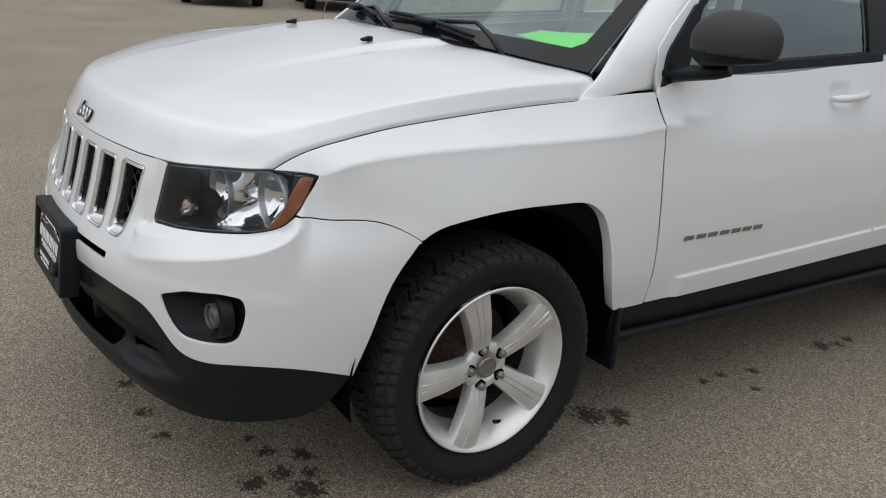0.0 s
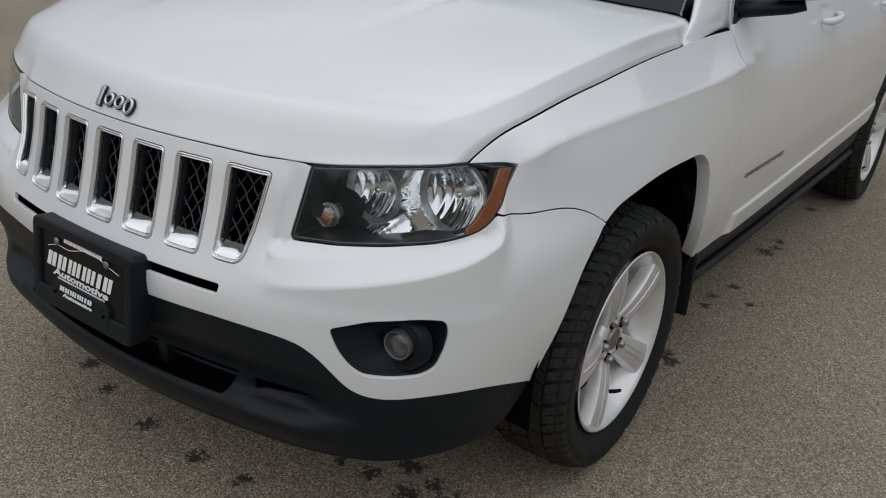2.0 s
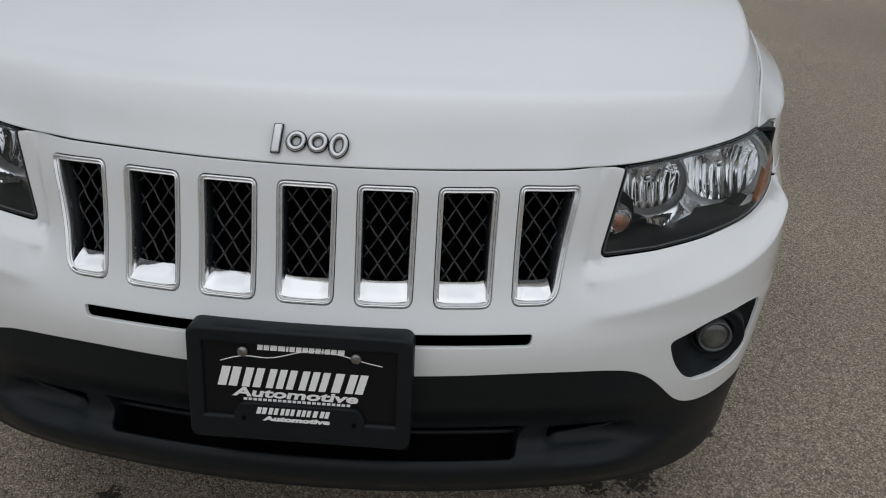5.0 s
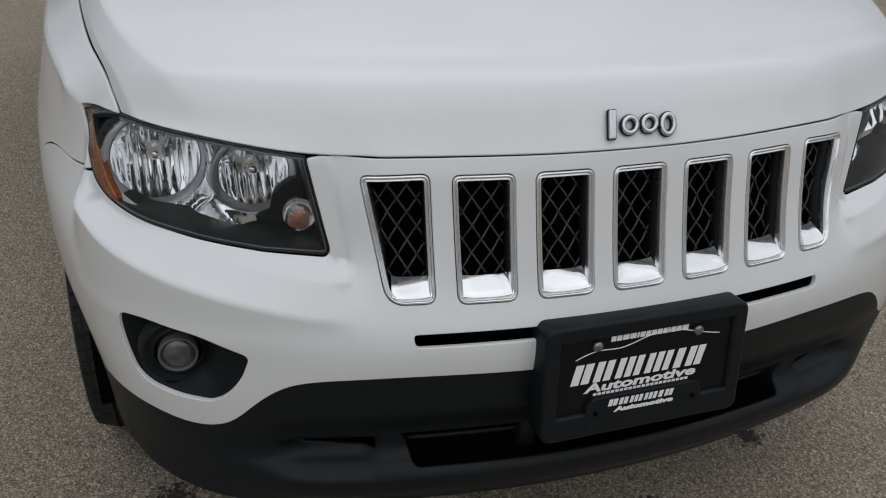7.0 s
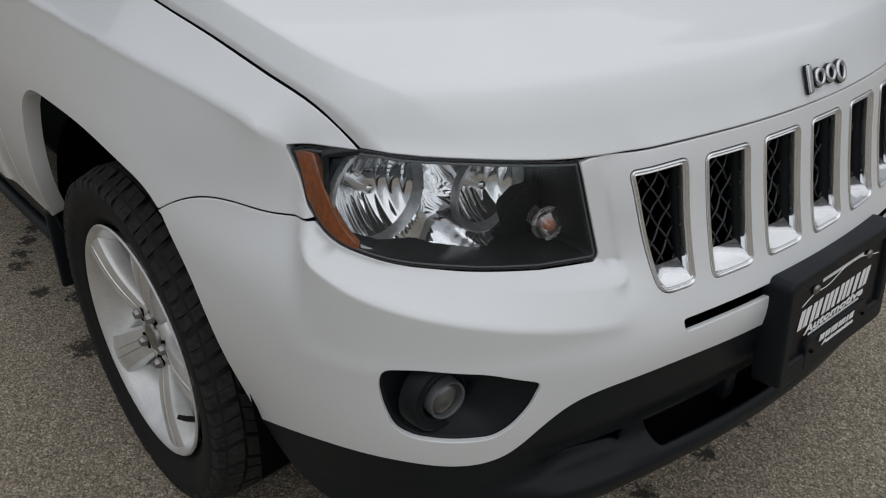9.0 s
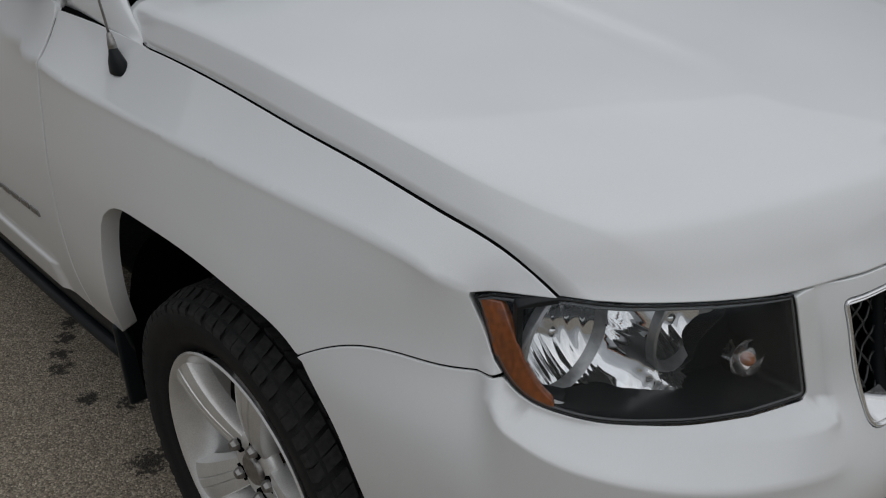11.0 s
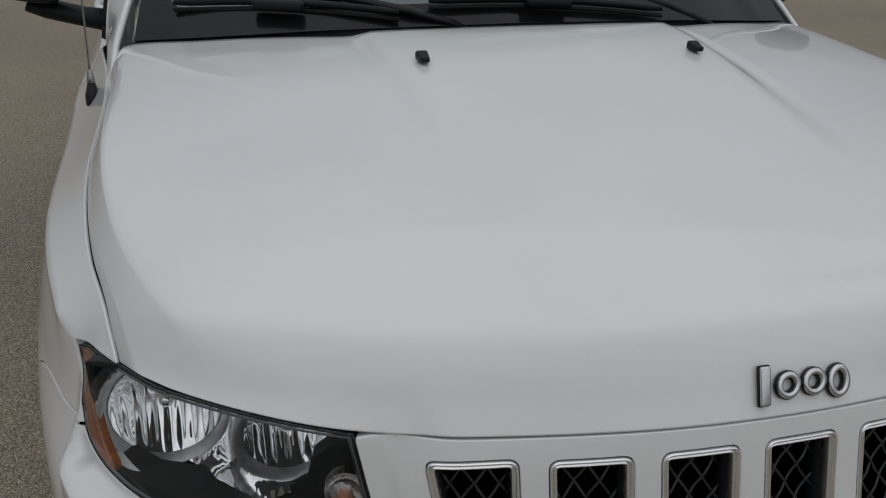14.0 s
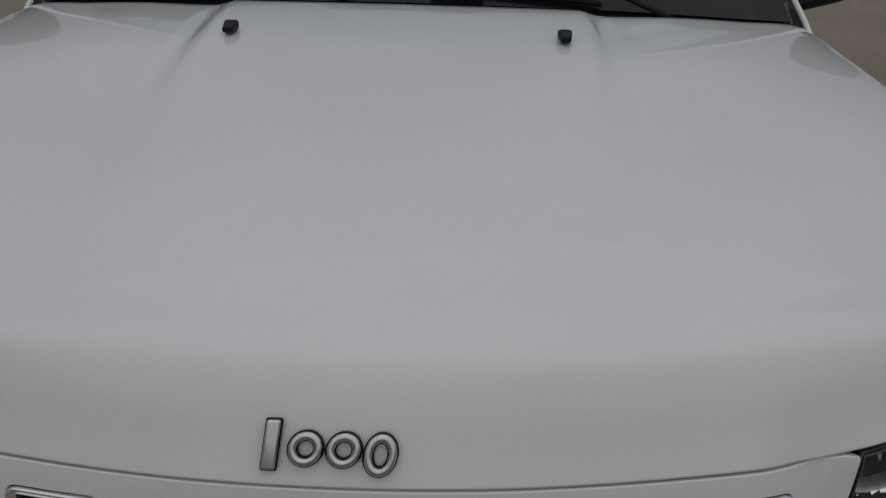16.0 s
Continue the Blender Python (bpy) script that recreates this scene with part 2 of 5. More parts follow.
def tube_bm(points, radius, sides=8, closed=False):
    """A round rod through points; radius may be a list."""
    pts = [Vector(p) for p in points]
    n = len(pts)
    rad = radius if isinstance(radius, (list, tuple)) else [radius] * n
    bm = bmesh.new()
    rings = []
    for i, p in enumerate(pts):
        a = pts[(i - 1) % n] if closed or i > 0 else p
        b = pts[(i + 1) % n] if closed or i < n - 1 else p
        d = (b - a).normalized()
        s = d.cross(Vector((0, 0, 1)) if abs(d.z) < 0.9 else Vector((1, 0, 0))).normalized()
        u = s.cross(d)
        rings.append([bm.verts.new(p + rad[i] * (math.cos(2 * math.pi * k / sides) * s + math.sin(2 * math.pi * k / sides) * u)) for k in range(sides)])
    for i in range(n if closed else n - 1):
        r, q = rings[i], rings[(i + 1) % n]
        for k in range(sides):
            bm.faces.new((r[k], r[(k + 1) % sides], q[(k + 1) % sides], q[k]))
    if not closed:
        bm.faces.new(rings[0][::-1])
        bm.faces.new(rings[-1])
    bmesh.ops.recalc_face_normals(bm, faces=bm.faces[:])
    return bm


def revolve_bm(profile, steps=64, axis="x", arc=(0.0, 2 * math.pi), cap=False):
    """Turns (along the axis, radius) pairs about an axis."""
    bm = bmesh.new()
    full = abs(arc[1] - arc[0] - 2 * math.pi) < 1e-6
    rings = []
    for k in range(steps if full else steps + 1):
        t = arc[0] + (arc[1] - arc[0]) * k / steps
        c, s = math.cos(t), math.sin(t)
        ring = []
        for h, r in profile:
            ring.append(bm.verts.new((h, r * s, r * c) if axis == "x" else (r * c, h, r * s) if axis == "y" else (r * c, r * s, h)))
        rings.append(ring)
    m = len(rings)
    for k in range(m if full else m - 1):
        a, b = rings[k], rings[(k + 1) % m]
        for i in range(len(profile) - 1):
            bm.faces.new((a[i], a[i + 1], b[i + 1], b[i]))
    bmesh.ops.remove_doubles(bm, verts=bm.verts[:], dist=1e-6)
    bmesh.ops.recalc_face_normals(bm, faces=bm.faces[:])
    return bm


def sstep(x, a, b):
    t = np.clip((np.asarray(x, float) - a) / (b - a), 0, 1)
    return t * t * (3 - 2 * t)


# flat outlines: lists of (u, v) or (u, v, radius)


def fillet(points, steps=6):
    """A closed outline with its corners rounded by the radius of each point."""
    out = []
    n = len(points)
    for i in range(n):
        p = np.array(points[i][:2], float)
        r = points[i][2] if len(points[i]) > 2 else 0.0
        if r <= 0:
            out.append(p)
            continue
        a, b = np.array(points[i - 1][:2], float), np.array(points[(i + 1) % n][:2], float)
        da, db = a - p, b - p
        la, lb = np.linalg.norm(da), np.linalg.norm(db)
        d = min(r, 0.48 * la, 0.48 * lb)
        pa, pb = p + da / la * d, p + db / lb * d
        for k in range(steps + 1):
            t = k / steps
            out.append((1 - t) ** 2 * pa + 2 * t * (1 - t) * p + t * t * pb)
    return np.array(out)


def flow(points, steps=6, closed=False):
    """A soft curve through points."""
    p = np.array([q[:2] for q in points], float)
    d = np.concatenate([[0], np.cumsum(np.linalg.norm(np.diff(p, axis=0), axis=1))])
    fx, fy = spline(d, p[:, 0]), spline(d, p[:, 1])
    q = np.unique(np.concatenate([np.linspace(d[i], d[i + 1], steps + 1) for i in range(len(d) - 1)]))
    return np.stack([fx(q), fy(q)], 1)


def resample(loop, step):
    out = []
    n = len(loop)
    for i in range(n):
        a, b = loop[i], loop[(i + 1) % n]
        k = max(1, int(math.ceil(np.linalg.norm(b - a) / step)))
        for j in range(k):
            out.append(a + (b - a) * j / k)
    out = np.array(out)
    keep = np.linalg.norm(out - np.roll(out, 1, axis=0), axis=1) > 1e-5
    return out[keep]


def area2(loop):
    x, y = loop[:, 0], loop[:, 1]
    return 0.5 * np.sum(x * np.roll(y, -1) - np.roll(x, -1) * y)


def inside(p, loop):
    x, y = p[:, 0], p[:, 1]
    r = np.zeros(len(p), bool)
    n = len(loop)
    for i in range(n):
        x0, y0 = loop[i]
        x1, y1 = loop[(i + 1) % n]
        if y0 == y1:
            continue
        c = (y0 > y) != (y1 > y)
        r ^= c & (x < (x1 - x0) * (y - y0) / (y1 - y0) + x0)
    return r


def edge_normals(loop):
    """Unit vectors that point into the outline, for a loop that turns left."""
    d1 = loop - np.roll(loop, 1, axis=0)
    d2 = np.roll(loop, -1, axis=0) - loop
    d1 /= np.linalg.norm(d1, axis=1)[:, None] + 1e-12
    d2 /= np.linalg.norm(d2, axis=1)[:, None] + 1e-12
    n = np.stack([-(d1 + d2)[:, 1], (d1 + d2)[:, 0]], 1)
    return n / (np.linalg.norm(n, axis=1)[:, None] + 1e-12)


def normals_of(f, uv):
    e = 1.5e-3
    du = f(uv + [e, 0]) - f(uv - [e, 0])
    dv = f(uv + [0, e]) - f(uv - [0, e])
    n = np.cross(du, dv)
    return n / (np.linalg.norm(n, axis=1)[:, None] + 1e-12)


def panel(name, f, outer, holes, mat, parent, step=0.02, lip=0.02, edge=0.0015, label="", depth=0.0, flip=False, hole_lip=None, creases=()):
    """A curved panel: the outline in the flat, with holes, laid on the surface f, its edges rounded and turned in by lip."""
    loops = [resample(np.asarray(outer), step)] + [resample(np.asarray(h), step * 0.6) for h in holes]
    loops = [l if (area2(l) > 0) == (i == 0) else l[::-1] for i, l in enumerate(loops)]
    lo, hi = loops[0].min(0), loops[0].max(0)
    gx, gy = np.meshgrid(np.arange(lo[0], hi[0], step), np.arange(lo[1], hi[1], step), indexing="ij")
    g = np.stack([gx.ravel(), gy.ravel()], 1)
    ok = inside(g, loops[0])
    for l in loops[1:]:
        ok &= ~inside(g, l)
    g = g[ok]
    allb = np.concatenate(loops)
    lines = []
    for c in creases:
        c = np.asarray(c)
        cut = np.concatenate([np.linspace(c[i], c[i + 1], max(2, int(np.linalg.norm(c[i + 1] - c[i]) / step) + 1))[:-1] for i in range(len(c) - 1)])
        good = inside(cut, loops[0]) & (np.linalg.norm(cut[:, None] - allb[None], axis=2).min(1) > .35 * step)
        for l in loops[1:]:
            good &= ~inside(cut, l)
        lines.append(cut[good])
    near = np.concatenate([allb] + lines)
    keep = np.ones(len(g), bool)
    for k in range(0, len(g), 2000):
        d = np.linalg.norm(g[k:k + 2000, None] - near[None], axis=2).min(1)
        keep[k:k + 2000] = d > 0.45 * step
    pts = np.concatenate([near, g[keep]])
    edges, s = [], 0
    for l in loops:
        edges += [(s + i, s + (i + 1) % len(l)) for i in range(len(l))]
        s += len(l)
    for c in lines:
        edges += [(s + i, s + i + 1) for i in range(len(c) - 1) if np.linalg.norm(c[i + 1] - c[i]) < 1.6 * step]
        s += len(c)
    from_cdt = geometry.delaunay_2d_cdt([Vector(p) for p in pts], edges, [], 0, 1e-7)
    uv = np.array([tuple(v) for v in from_cdt[0]])
    tris = np.array([t for t in from_cdt[2] if len(t) == 3])
    c = uv[tris].mean(1)
    ok = inside(c, loops[0])
    for l in loops[1:]:
        ok &= ~inside(c, l)
    tris = tris[ok]
    n = normals_of(f, uv)
    v = f(uv) - n * depth
    verts, norms, faces = list(v), list(n), [tuple(t) for t in tris]
    mapped, first = {}, 0
    for k, olds in enumerate(from_cdt[3]):
        for o in olds:
            mapped[o] = k
    for li, l in enumerate(loops):
        ln = edge_normals(l)
        en = normals_of(f, l)
        base = f(l) - en * depth
        e = 1e-3
        out3 = f(l - ln * e) - f(l)
        out3 /= np.linalg.norm(out3, axis=1)[:, None] + 1e-12
        dl = lip if li == 0 or hole_lip is None else hole_lip
        rows = [(0, 0, en), (0.7 * edge, 0.3 * edge, en * 0.75 + out3 * 0.66), (edge, edge, en * 0.2 + out3), (edge, dl, out3)]
        s = len(verts)
        m = len(l)
        top = [mapped[first + i] for i in range(m)]
        first += m
        for o, dd, nn in rows[1:]:
            verts += list(base + out3 * o - en * dd)
            norms += list(nn / np.linalg.norm(nn, axis=1)[:, None])
        for r in range(len(rows) - 1):
            up = (lambda i: top[i]) if r == 0 else (lambda i, k=s + (r - 1) * m: k + i)
            for i in range(m):
                j = (i + 1) % m
                faces.append((up(j), up(i), s + r * m + i, s + r * m + j))
    if flip:
        faces = [t[::-1] for t in faces]
    return mesh_part(name, verts, faces, mat, parent, label, norms)


def sweep(name, f, loop, profile, mat, parent, step=0.006, label="", flip=False, close=True):
    """A moulding that runs along a closed outline on f: profile pairs are (way in from the outline, height over the surface)."""
    l = resample(np.asarray(loop), step)
    if area2(l) < 0:
        l = l[::-1]
    ln, en = edge_normals(l), normals_of(f, l)
    verts, faces = [], []
    m = len(l)
    for w, h in profile:
        verts += list(f(l + ln * w) + en * h)
    k = len(profile)
    for r in range(k - (0 if close else 1)):
        a, b = r * m, ((r + 1) % k) * m
        for i in range(m):
            j = (i + 1) % m
            faces.append((a + i, a + j, b + j, b + i))
    if flip:
        faces = [t[::-1] for t in faces]
    return mesh_part(name, verts, faces, mat, parent, label)


def mirror(f):
    """The same surface on the other side of the car, walked the other way so that it still faces out."""
    return lambda uv: f(np.asarray(uv) * [-1, 1]) * [-1, 1, 1]


def mirrored(loop):
    return np.asarray(loop)[::-1] * [-1, 1]

# plan outline of the body at bumper height, from the nose round the corner and along the side
PLAN = [(0, -.888), (.2, -.878), (.36, -.855), (.5, -.825), (.6, -.79), (.7, -.732), (.775, -.655), (.828, -.55), (.863, -.43), (.889, -.284), (.901, 0), (.903, .4), (.914, .9), (.924, 1.6), (.932, 2.3), (.936, 2.9), (.88, 3.45), (.64, 3.72), (0, 3.79)]
px = np.array([p[0] for p in PLAN]); py = np.array([p[1] for p in PLAN])
ARC = np.concatenate([[0], np.cumsum(np.hypot(np.diff(px), np.diff(py)))])
plan_x = spline(np.concatenate([-ARC[3:0:-1], ARC]), np.concatenate([-px[3:0:-1], px]))
plan_y = spline(np.concatenate([-ARC[3:0:-1], ARC]), np.concatenate([py[3:0:-1], py]))
# inward offsets by height at a few columns round the body
KZ = (.18, .30, .42, .52, .62, .675, .73, .80, .87, .93, 1.02, 1.17)
COLS = [  # station along the outline, then the offsets
    (0.0,  (.06, .03, .012, .004, 0, .02, .038, .055, .072, .092, .13, .20)),
    (.40,  (.06, .03, .012, .004, 0, .022, .045, .062, .078, .104, .14, .21)),
    (.52,  (.06, .03, .012, .002, 0, .018, .07, .082, .10, .118, .15, .22)),
    (.72,  (.06, .035, .016, .004, 0, .006, .058, .078, .09, .108, .155, .23)),
    (.95,  (.07, .04, .022, .008, 0, 0, .014, .044, .062, .082, .155, .23)),
    (1.15, (.08, .05, .034, .012, 0, 0, .004, .022, .036, .06, .13, .23)),
    (1.34, (.08, .05, .03, .012, 0, 0, 0, .008, .026, .05, .116, .21)),
    (1.7,  (.09, .065, .048, .014, 0, 0, 0, .005, .018, .038, .098, .19)),
    (2.2,  (.09, .06, .036, .016, .004, 0, 0, .002, .01, .02, .052, .105)),
    (5.0,  (.09, .06, .036, .016, .004, 0, 0, .002, .01, .02, .045, .095)),
]
COLF = [spline(KZ, c[1]) for c in COLS]
COLA = [c[0] for c in COLS]
def ramp01(x, lo, hi):
    t = np.clip((x - lo) / (hi - lo), 0, 1)
    return t * t * (3 - 2 * t)
LEDGE = pchip((.42, .50, .588, .70, .784, .868, .932, .968, .985), (.652, .660, .677, .701, .719, .740, .771, .800, .835))
LIP = pchip((.42, .463, .57, .65, .73, .82, .95), (.024, .023, .018, .012, .008, .005, .004))
SHOULDER = pchip((.96, 1.0, 1.03, 1.085, 1.232, 1.40, 1.68, 1.86, 2.05, 2.3), (.889, .902, .912, .930, .948, .954, .957, .962, .980, 1.02))
LAMP_FOOT = pchip((.42, .49, .60, .70, .78, .86, .90, .925, .948, .968, .99), (.730, .733, .741, .751, .757, .766, .776, .789, .814, .862, .90))
SHELF = pchip((.42, .49, .60, .72, .85, .92, .97, 1.03), (.060, .070, .068, .063, .050, .041, .036, .03))
LOW_OFF = pchip((.42, .50, .72, .95), (.010, .006, .003, .002))
def skin(a, z):
    a = np.asarray(a, float); z = np.asarray(z, float)
    vals = np.array([f(z) for f in COLF])
    aa = np.clip(a, 0, COLA[-1])
    i = np.clip(np.searchsorted(COLA, aa, side="right") - 1, 0, len(COLA) - 2)
    c = np.array(COLA); t = (aa - c[i]) / (c[i + 1] - c[i])
    def pick(k): return np.take_along_axis(vals, np.clip(k, 0, len(COLA) - 1)[None], 0)[0]
    p0, p1, p2, p3 = pick(i - 1), pick(i), pick(i + 1), pick(i + 2)
    h = c[i + 1] - c[i]
    m1 = np.where(i > 0, (p2 - p0) / (c[i + 1] - c[np.maximum(i - 1, 0)]), 0) * h
    m2 = np.where(i < len(COLA) - 2, (p3 - p1) / (c[np.minimum(i + 2, len(COLA) - 1)] - c[i]), 0) * h
    off = (2*t**3 - 3*t**2 + 1) * p1 + (t**3 - 2*t**2 + t) * m1 + (-2*t**3 + 3*t**2) * p2 + (t**3 - t**2) * m2
    # the shelf under and beside the lamps: a crisp edge, then a slope in to the lamp
    zl, zb = LEDGE(a), LAMP_FOOT(a)
    low_ = LOW_OFF(a)
    t_ = (z - zl) / (zb - zl)
    t_ = np.minimum(.5 * (t_ + np.sqrt(t_ * t_ + .0015)), 1)
    # a narrow flat lip lies right under the lamp
    su = 1 - LIP(a) / (zb - zl)
    fu = 1 - .55 * LIP(a) / .023
    k_ = .5 * ((t_ - su) + np.sqrt((t_ - su) ** 2 + .0006))
    prof = t_ * fu / su + k_ * ((1 - fu) / (1 - su) - fu / su)
    shelf = low_ + (SHELF(a) - low_) * np.minimum(prof, 1) + .15 * np.maximum(z - zb, 0)
    shelf = np.where(z < zl, shelf - low_ + low_ * ramp01(z, .60, .66), shelf)
    crisp = ramp01(z, zb - LIP(a) - .018, zb - LIP(a) + .006)
    lean = a - .18 * np.clip(z - .72, 0, .2)
    w_ = (ramp01(lean, .437, .495) * (1 - crisp) + ramp01(lean, .447, .464) * crisp) * (1 - ramp01(a, .925, .985)) * ramp01(z, .60, .64) * (1 - ramp01(z, .865, .925))
    off = off + (shelf - off) * w_
    # the shoulder of the wing
    off = off - .021 * np.exp(-np.sqrt(((z - SHOULDER(a)) / .036) ** 2 + .0004)) * ramp01(a, .955, 1.065) * (1 - ramp01(a, 1.95, 2.35))
    e = 1e-3
    tx, ty = plan_x(a + e) - plan_x(a - e), plan_y(a + e) - plan_y(a - e)
    l = np.hypot(tx, ty)
    nx, ny = ty / l, -tx / l
    nx = np.where(a < 2e-3, 0, nx)
    return np.stack([plan_x(a) - nx * off, plan_y(a) - ny * off, z + 0 * a], -1)

# ---------------------------------------------------------------- the car's surfaces


def S(uv):
    """Nose, wings and sides: way round the body from the middle of the nose (left positive), and height."""
    uv = np.asarray(uv, float)
    p = skin(np.abs(uv[:, 0]), uv[:, 1])
    p[:, 0] *= np.sign(uv[:, 0])
    return p


def solve_a(axis, value, z, lo, hi):
    for _ in range(40):
        mid = 0.5 * (lo + hi)
        if skin(np.array([mid]), np.array([z]))[0, axis] < value:
            lo = mid
        else:
            hi = mid
    return 0.5 * (lo + hi)


def X(x, z, *r):
    return (solve_a(0, x, z, 0.0, 1.25), z, *r)


def Y(y, z, *r):
    return (solve_a(1, y, z, 0.3, 5.6), z, *r)


def round_x(pairs):
    return [X(*p) for p in pairs]


def round_y(pairs):
    return [Y(*p) for p in pairs]


def both(half):
    """A loop over the nose from its left half, which begins and ends in the middle."""
    h = np.asarray(half)
    return np.concatenate([h, (h * [-1, 1])[::-1][1:-1]])


def bucket(name, f, loop, centre, rows, mat, parent, label="", step=0.01):
    """A recess behind an outline: rows are (share of the way to the centre, depth)."""
    l = resample(np.asarray(loop), step)
    if area2(l) < 0:
        l = l[::-1]
    c = np.array(centre)
    verts, faces = [], []
    m = len(l)
    for t, d in rows:
        q = l + (c - l) * t
        verts += list(f(q) - normals_of(f, l) * d)
    for r in range(len(rows) - 1):
        for i in range(m):
            j = (i + 1) % m
            faces.append((r * m + i, r * m + j, (r + 1) * m + j, (r + 1) * m + i))
    verts.append(np.mean(verts[-m:], axis=0))
    k = len(verts) - 1
    for i in range(m):
        faces.append(((len(rows) - 1) * m + i, (len(rows) - 1) * m + (i + 1) % m, k))
    return mesh_part(name, verts, faces, mat, parent, label)


def grid(name, pts, mat, parent, label="", thick=0.0, flip=False):
    """A sheet from an array of points [i, j]."""
    a, b = pts.shape[:2]
    verts = list(pts.reshape(-1, 3))
    faces = []
    for i in range(a - 1):
        for j in range(b - 1):
            q = (i * b + j, (i + 1) * b + j, (i + 1) * b + j + 1, i * b + j + 1)
            faces.append(q[::-1] if flip else q)
    ob = mesh_part(name, verts, faces, mat, parent, label)
    if thick:
        md = ob.modifiers.new("thickness", "SOLIDIFY")
        md.thickness, md.offset = thick, -1
    return ob


def poly3(points, n):
    """n points along a soft curve in space."""
    p = np.array(points, float)
    d = np.concatenate([[0], np.cumsum(np.linalg.norm(np.diff(p, axis=0), axis=1))])
    q = np.linspace(0, d[-1], n)
    return np.stack([pchip(d, p[:, k])(q) for k in range(3)], 1)


def coons(front, back, left, right):
    """A patch between four edges: front and back run along u, left and right along v."""
    u = np.linspace(0, 1, len(front))[:, None, None]
    v = np.linspace(0, 1, len(left))[None, :, None]
    F, B, L, R = front[:, None], back[:, None], left[None], right[None]
    return (1 - v) * F + v * B + (1 - u) * L + u * R - ((1 - u) * (1 - v) * front[0] + u * (1 - v) * front[-1] + (1 - u) * v * back[0] + u * v * back[-1])


car = thing("suv", "white compact suv with black lower bumper parked on weathered asphalt", "car")

# lines on the body, left side
HOOD_FRONT = [(0.0, .882), (.12, .8825), (.30, .8835), (.41, .8825), (.474, .8825), (.56, .8905), (.64, .9005), (.70, .906), (.734, .910)]
GAP = [(-.572, .910), (-.52, .9395), (-.425, .9715), (-.30, .9980), (-.19, 1.0115), (-.09, 1.0210), (.1, 1.0345), (.243, 1.043)]
SEAM = [(-.5385, .8130), (-.524, .8105), (-.468, .8040), (-.420, .8035), (-.371, .7985), (-.330, .7855), (-.293, .766), (-.267, .749)]
BORDER = [(.778, .457), (.743, .4565), (.703, .452), (.66, .455), (.632, .468), (.604, .497), (.576, .527), (.543, .549), (.508, .558), (.45, .562), (.384, .563), (.24, .560), (0, .556)]
ARCH_FRONT = [(-.275, .744), (-.339, .653), (-.383, .509), (-.408, .411)]
LAMP_LOW = [(.464, .733), (.559, .740), (.637, .750), (.689, .757), (.733, .765), (.755, .773)]
LAMP_OUT = [(-.565, .7885), (-.541, .8140), (-.5085, .862)]
g = 0.0014

# hood
front_line = flow(round_x(HOOD_FRONT), 8)
half_front = S(front_line)
half_front = poly3(half_front, 49)
# one even sweep round the nose, its very edge on the shut line
edge_y = half_front[:, 1].copy()
half_front[:, 1] = np.polyval(np.polyfit(half_front[:, 0] ** 2, half_front[:, 1], 4), half_front[:, 0] ** 2)
edge_y = np.clip(edge_y - half_front[:, 1], -.0025, .0006)
side_l = np.concatenate([S(flow(round_y(GAP), 8)), [(.790, .29, 1.0475), (.791, .315, 1.0495), (.791, .340, 1.0515)]])
side_l[0] = half_front[-1]
nv = 90
vv = np.linspace(0, 1, nv) ** 1.5
d = np.concatenate([[0], np.cumsum(np.linalg.norm(np.diff(side_l, axis=0), axis=1))])
side_l = np.stack([pchip(d, side_l[:, k])(vv * d[-1]) for k in range(3)], 1)
half_back = poly3([(0, .135, 1.150), (.30, .137, 1.148), (.34, .155, 1.136), (.45, .19, 1.132), (.62, .26, 1.118), (.766, .330, 1.098), (.791, .340, 1.0515)], 49)
full = lambda h: np.concatenate([(h * [-1, 1, 1])[::-1], h[1:]])
# the patch is blended over equal steps, so its rows are laid out by the share of the side's length
U = np.linspace(-1, 1, 97)[:, None]
V = vv[None, :]
F, B = full(half_front)[:, None], full(half_back)[:, None]
R, L = side_l[None], (side_l * [-1, 1, 1])[None]
u3, v3 = ((U + 1) / 2)[..., None], V[..., None]
P = (1 - v3) * F + v3 * B + (1 - u3) * L + u3 * R - ((1 - u3) * (1 - v3) * F[0] + u3 * (1 - v3) * F[-1] + (1 - u3) * v3 * B[0] + u3 * v3 * B[-1])
NOSE = pchip((-.813, -.799, -.782, -.768, -.757, -.744, -.728, -.70, -.66), (.882, .908, .9415, .963, .9755, .9825, .9880, .9962, 1.0095))
BACK = np.polyfit((-.70, -.65, -.5, -.25, -.165, -.079, -.01, .06, .135), (.9962, 1.0125, 1.055, 1.1045, 1.1203, 1.134, 1.1419, 1.1472, 1.1505), 4)


def RIDGE(y):
    """Height of the hood along its middle."""
    w = sstep(y, -.72, -.68)
    return (1 - w) * NOSE(y) + w * np.polyval(BACK, y)


mid_ = P.shape[0] // 2
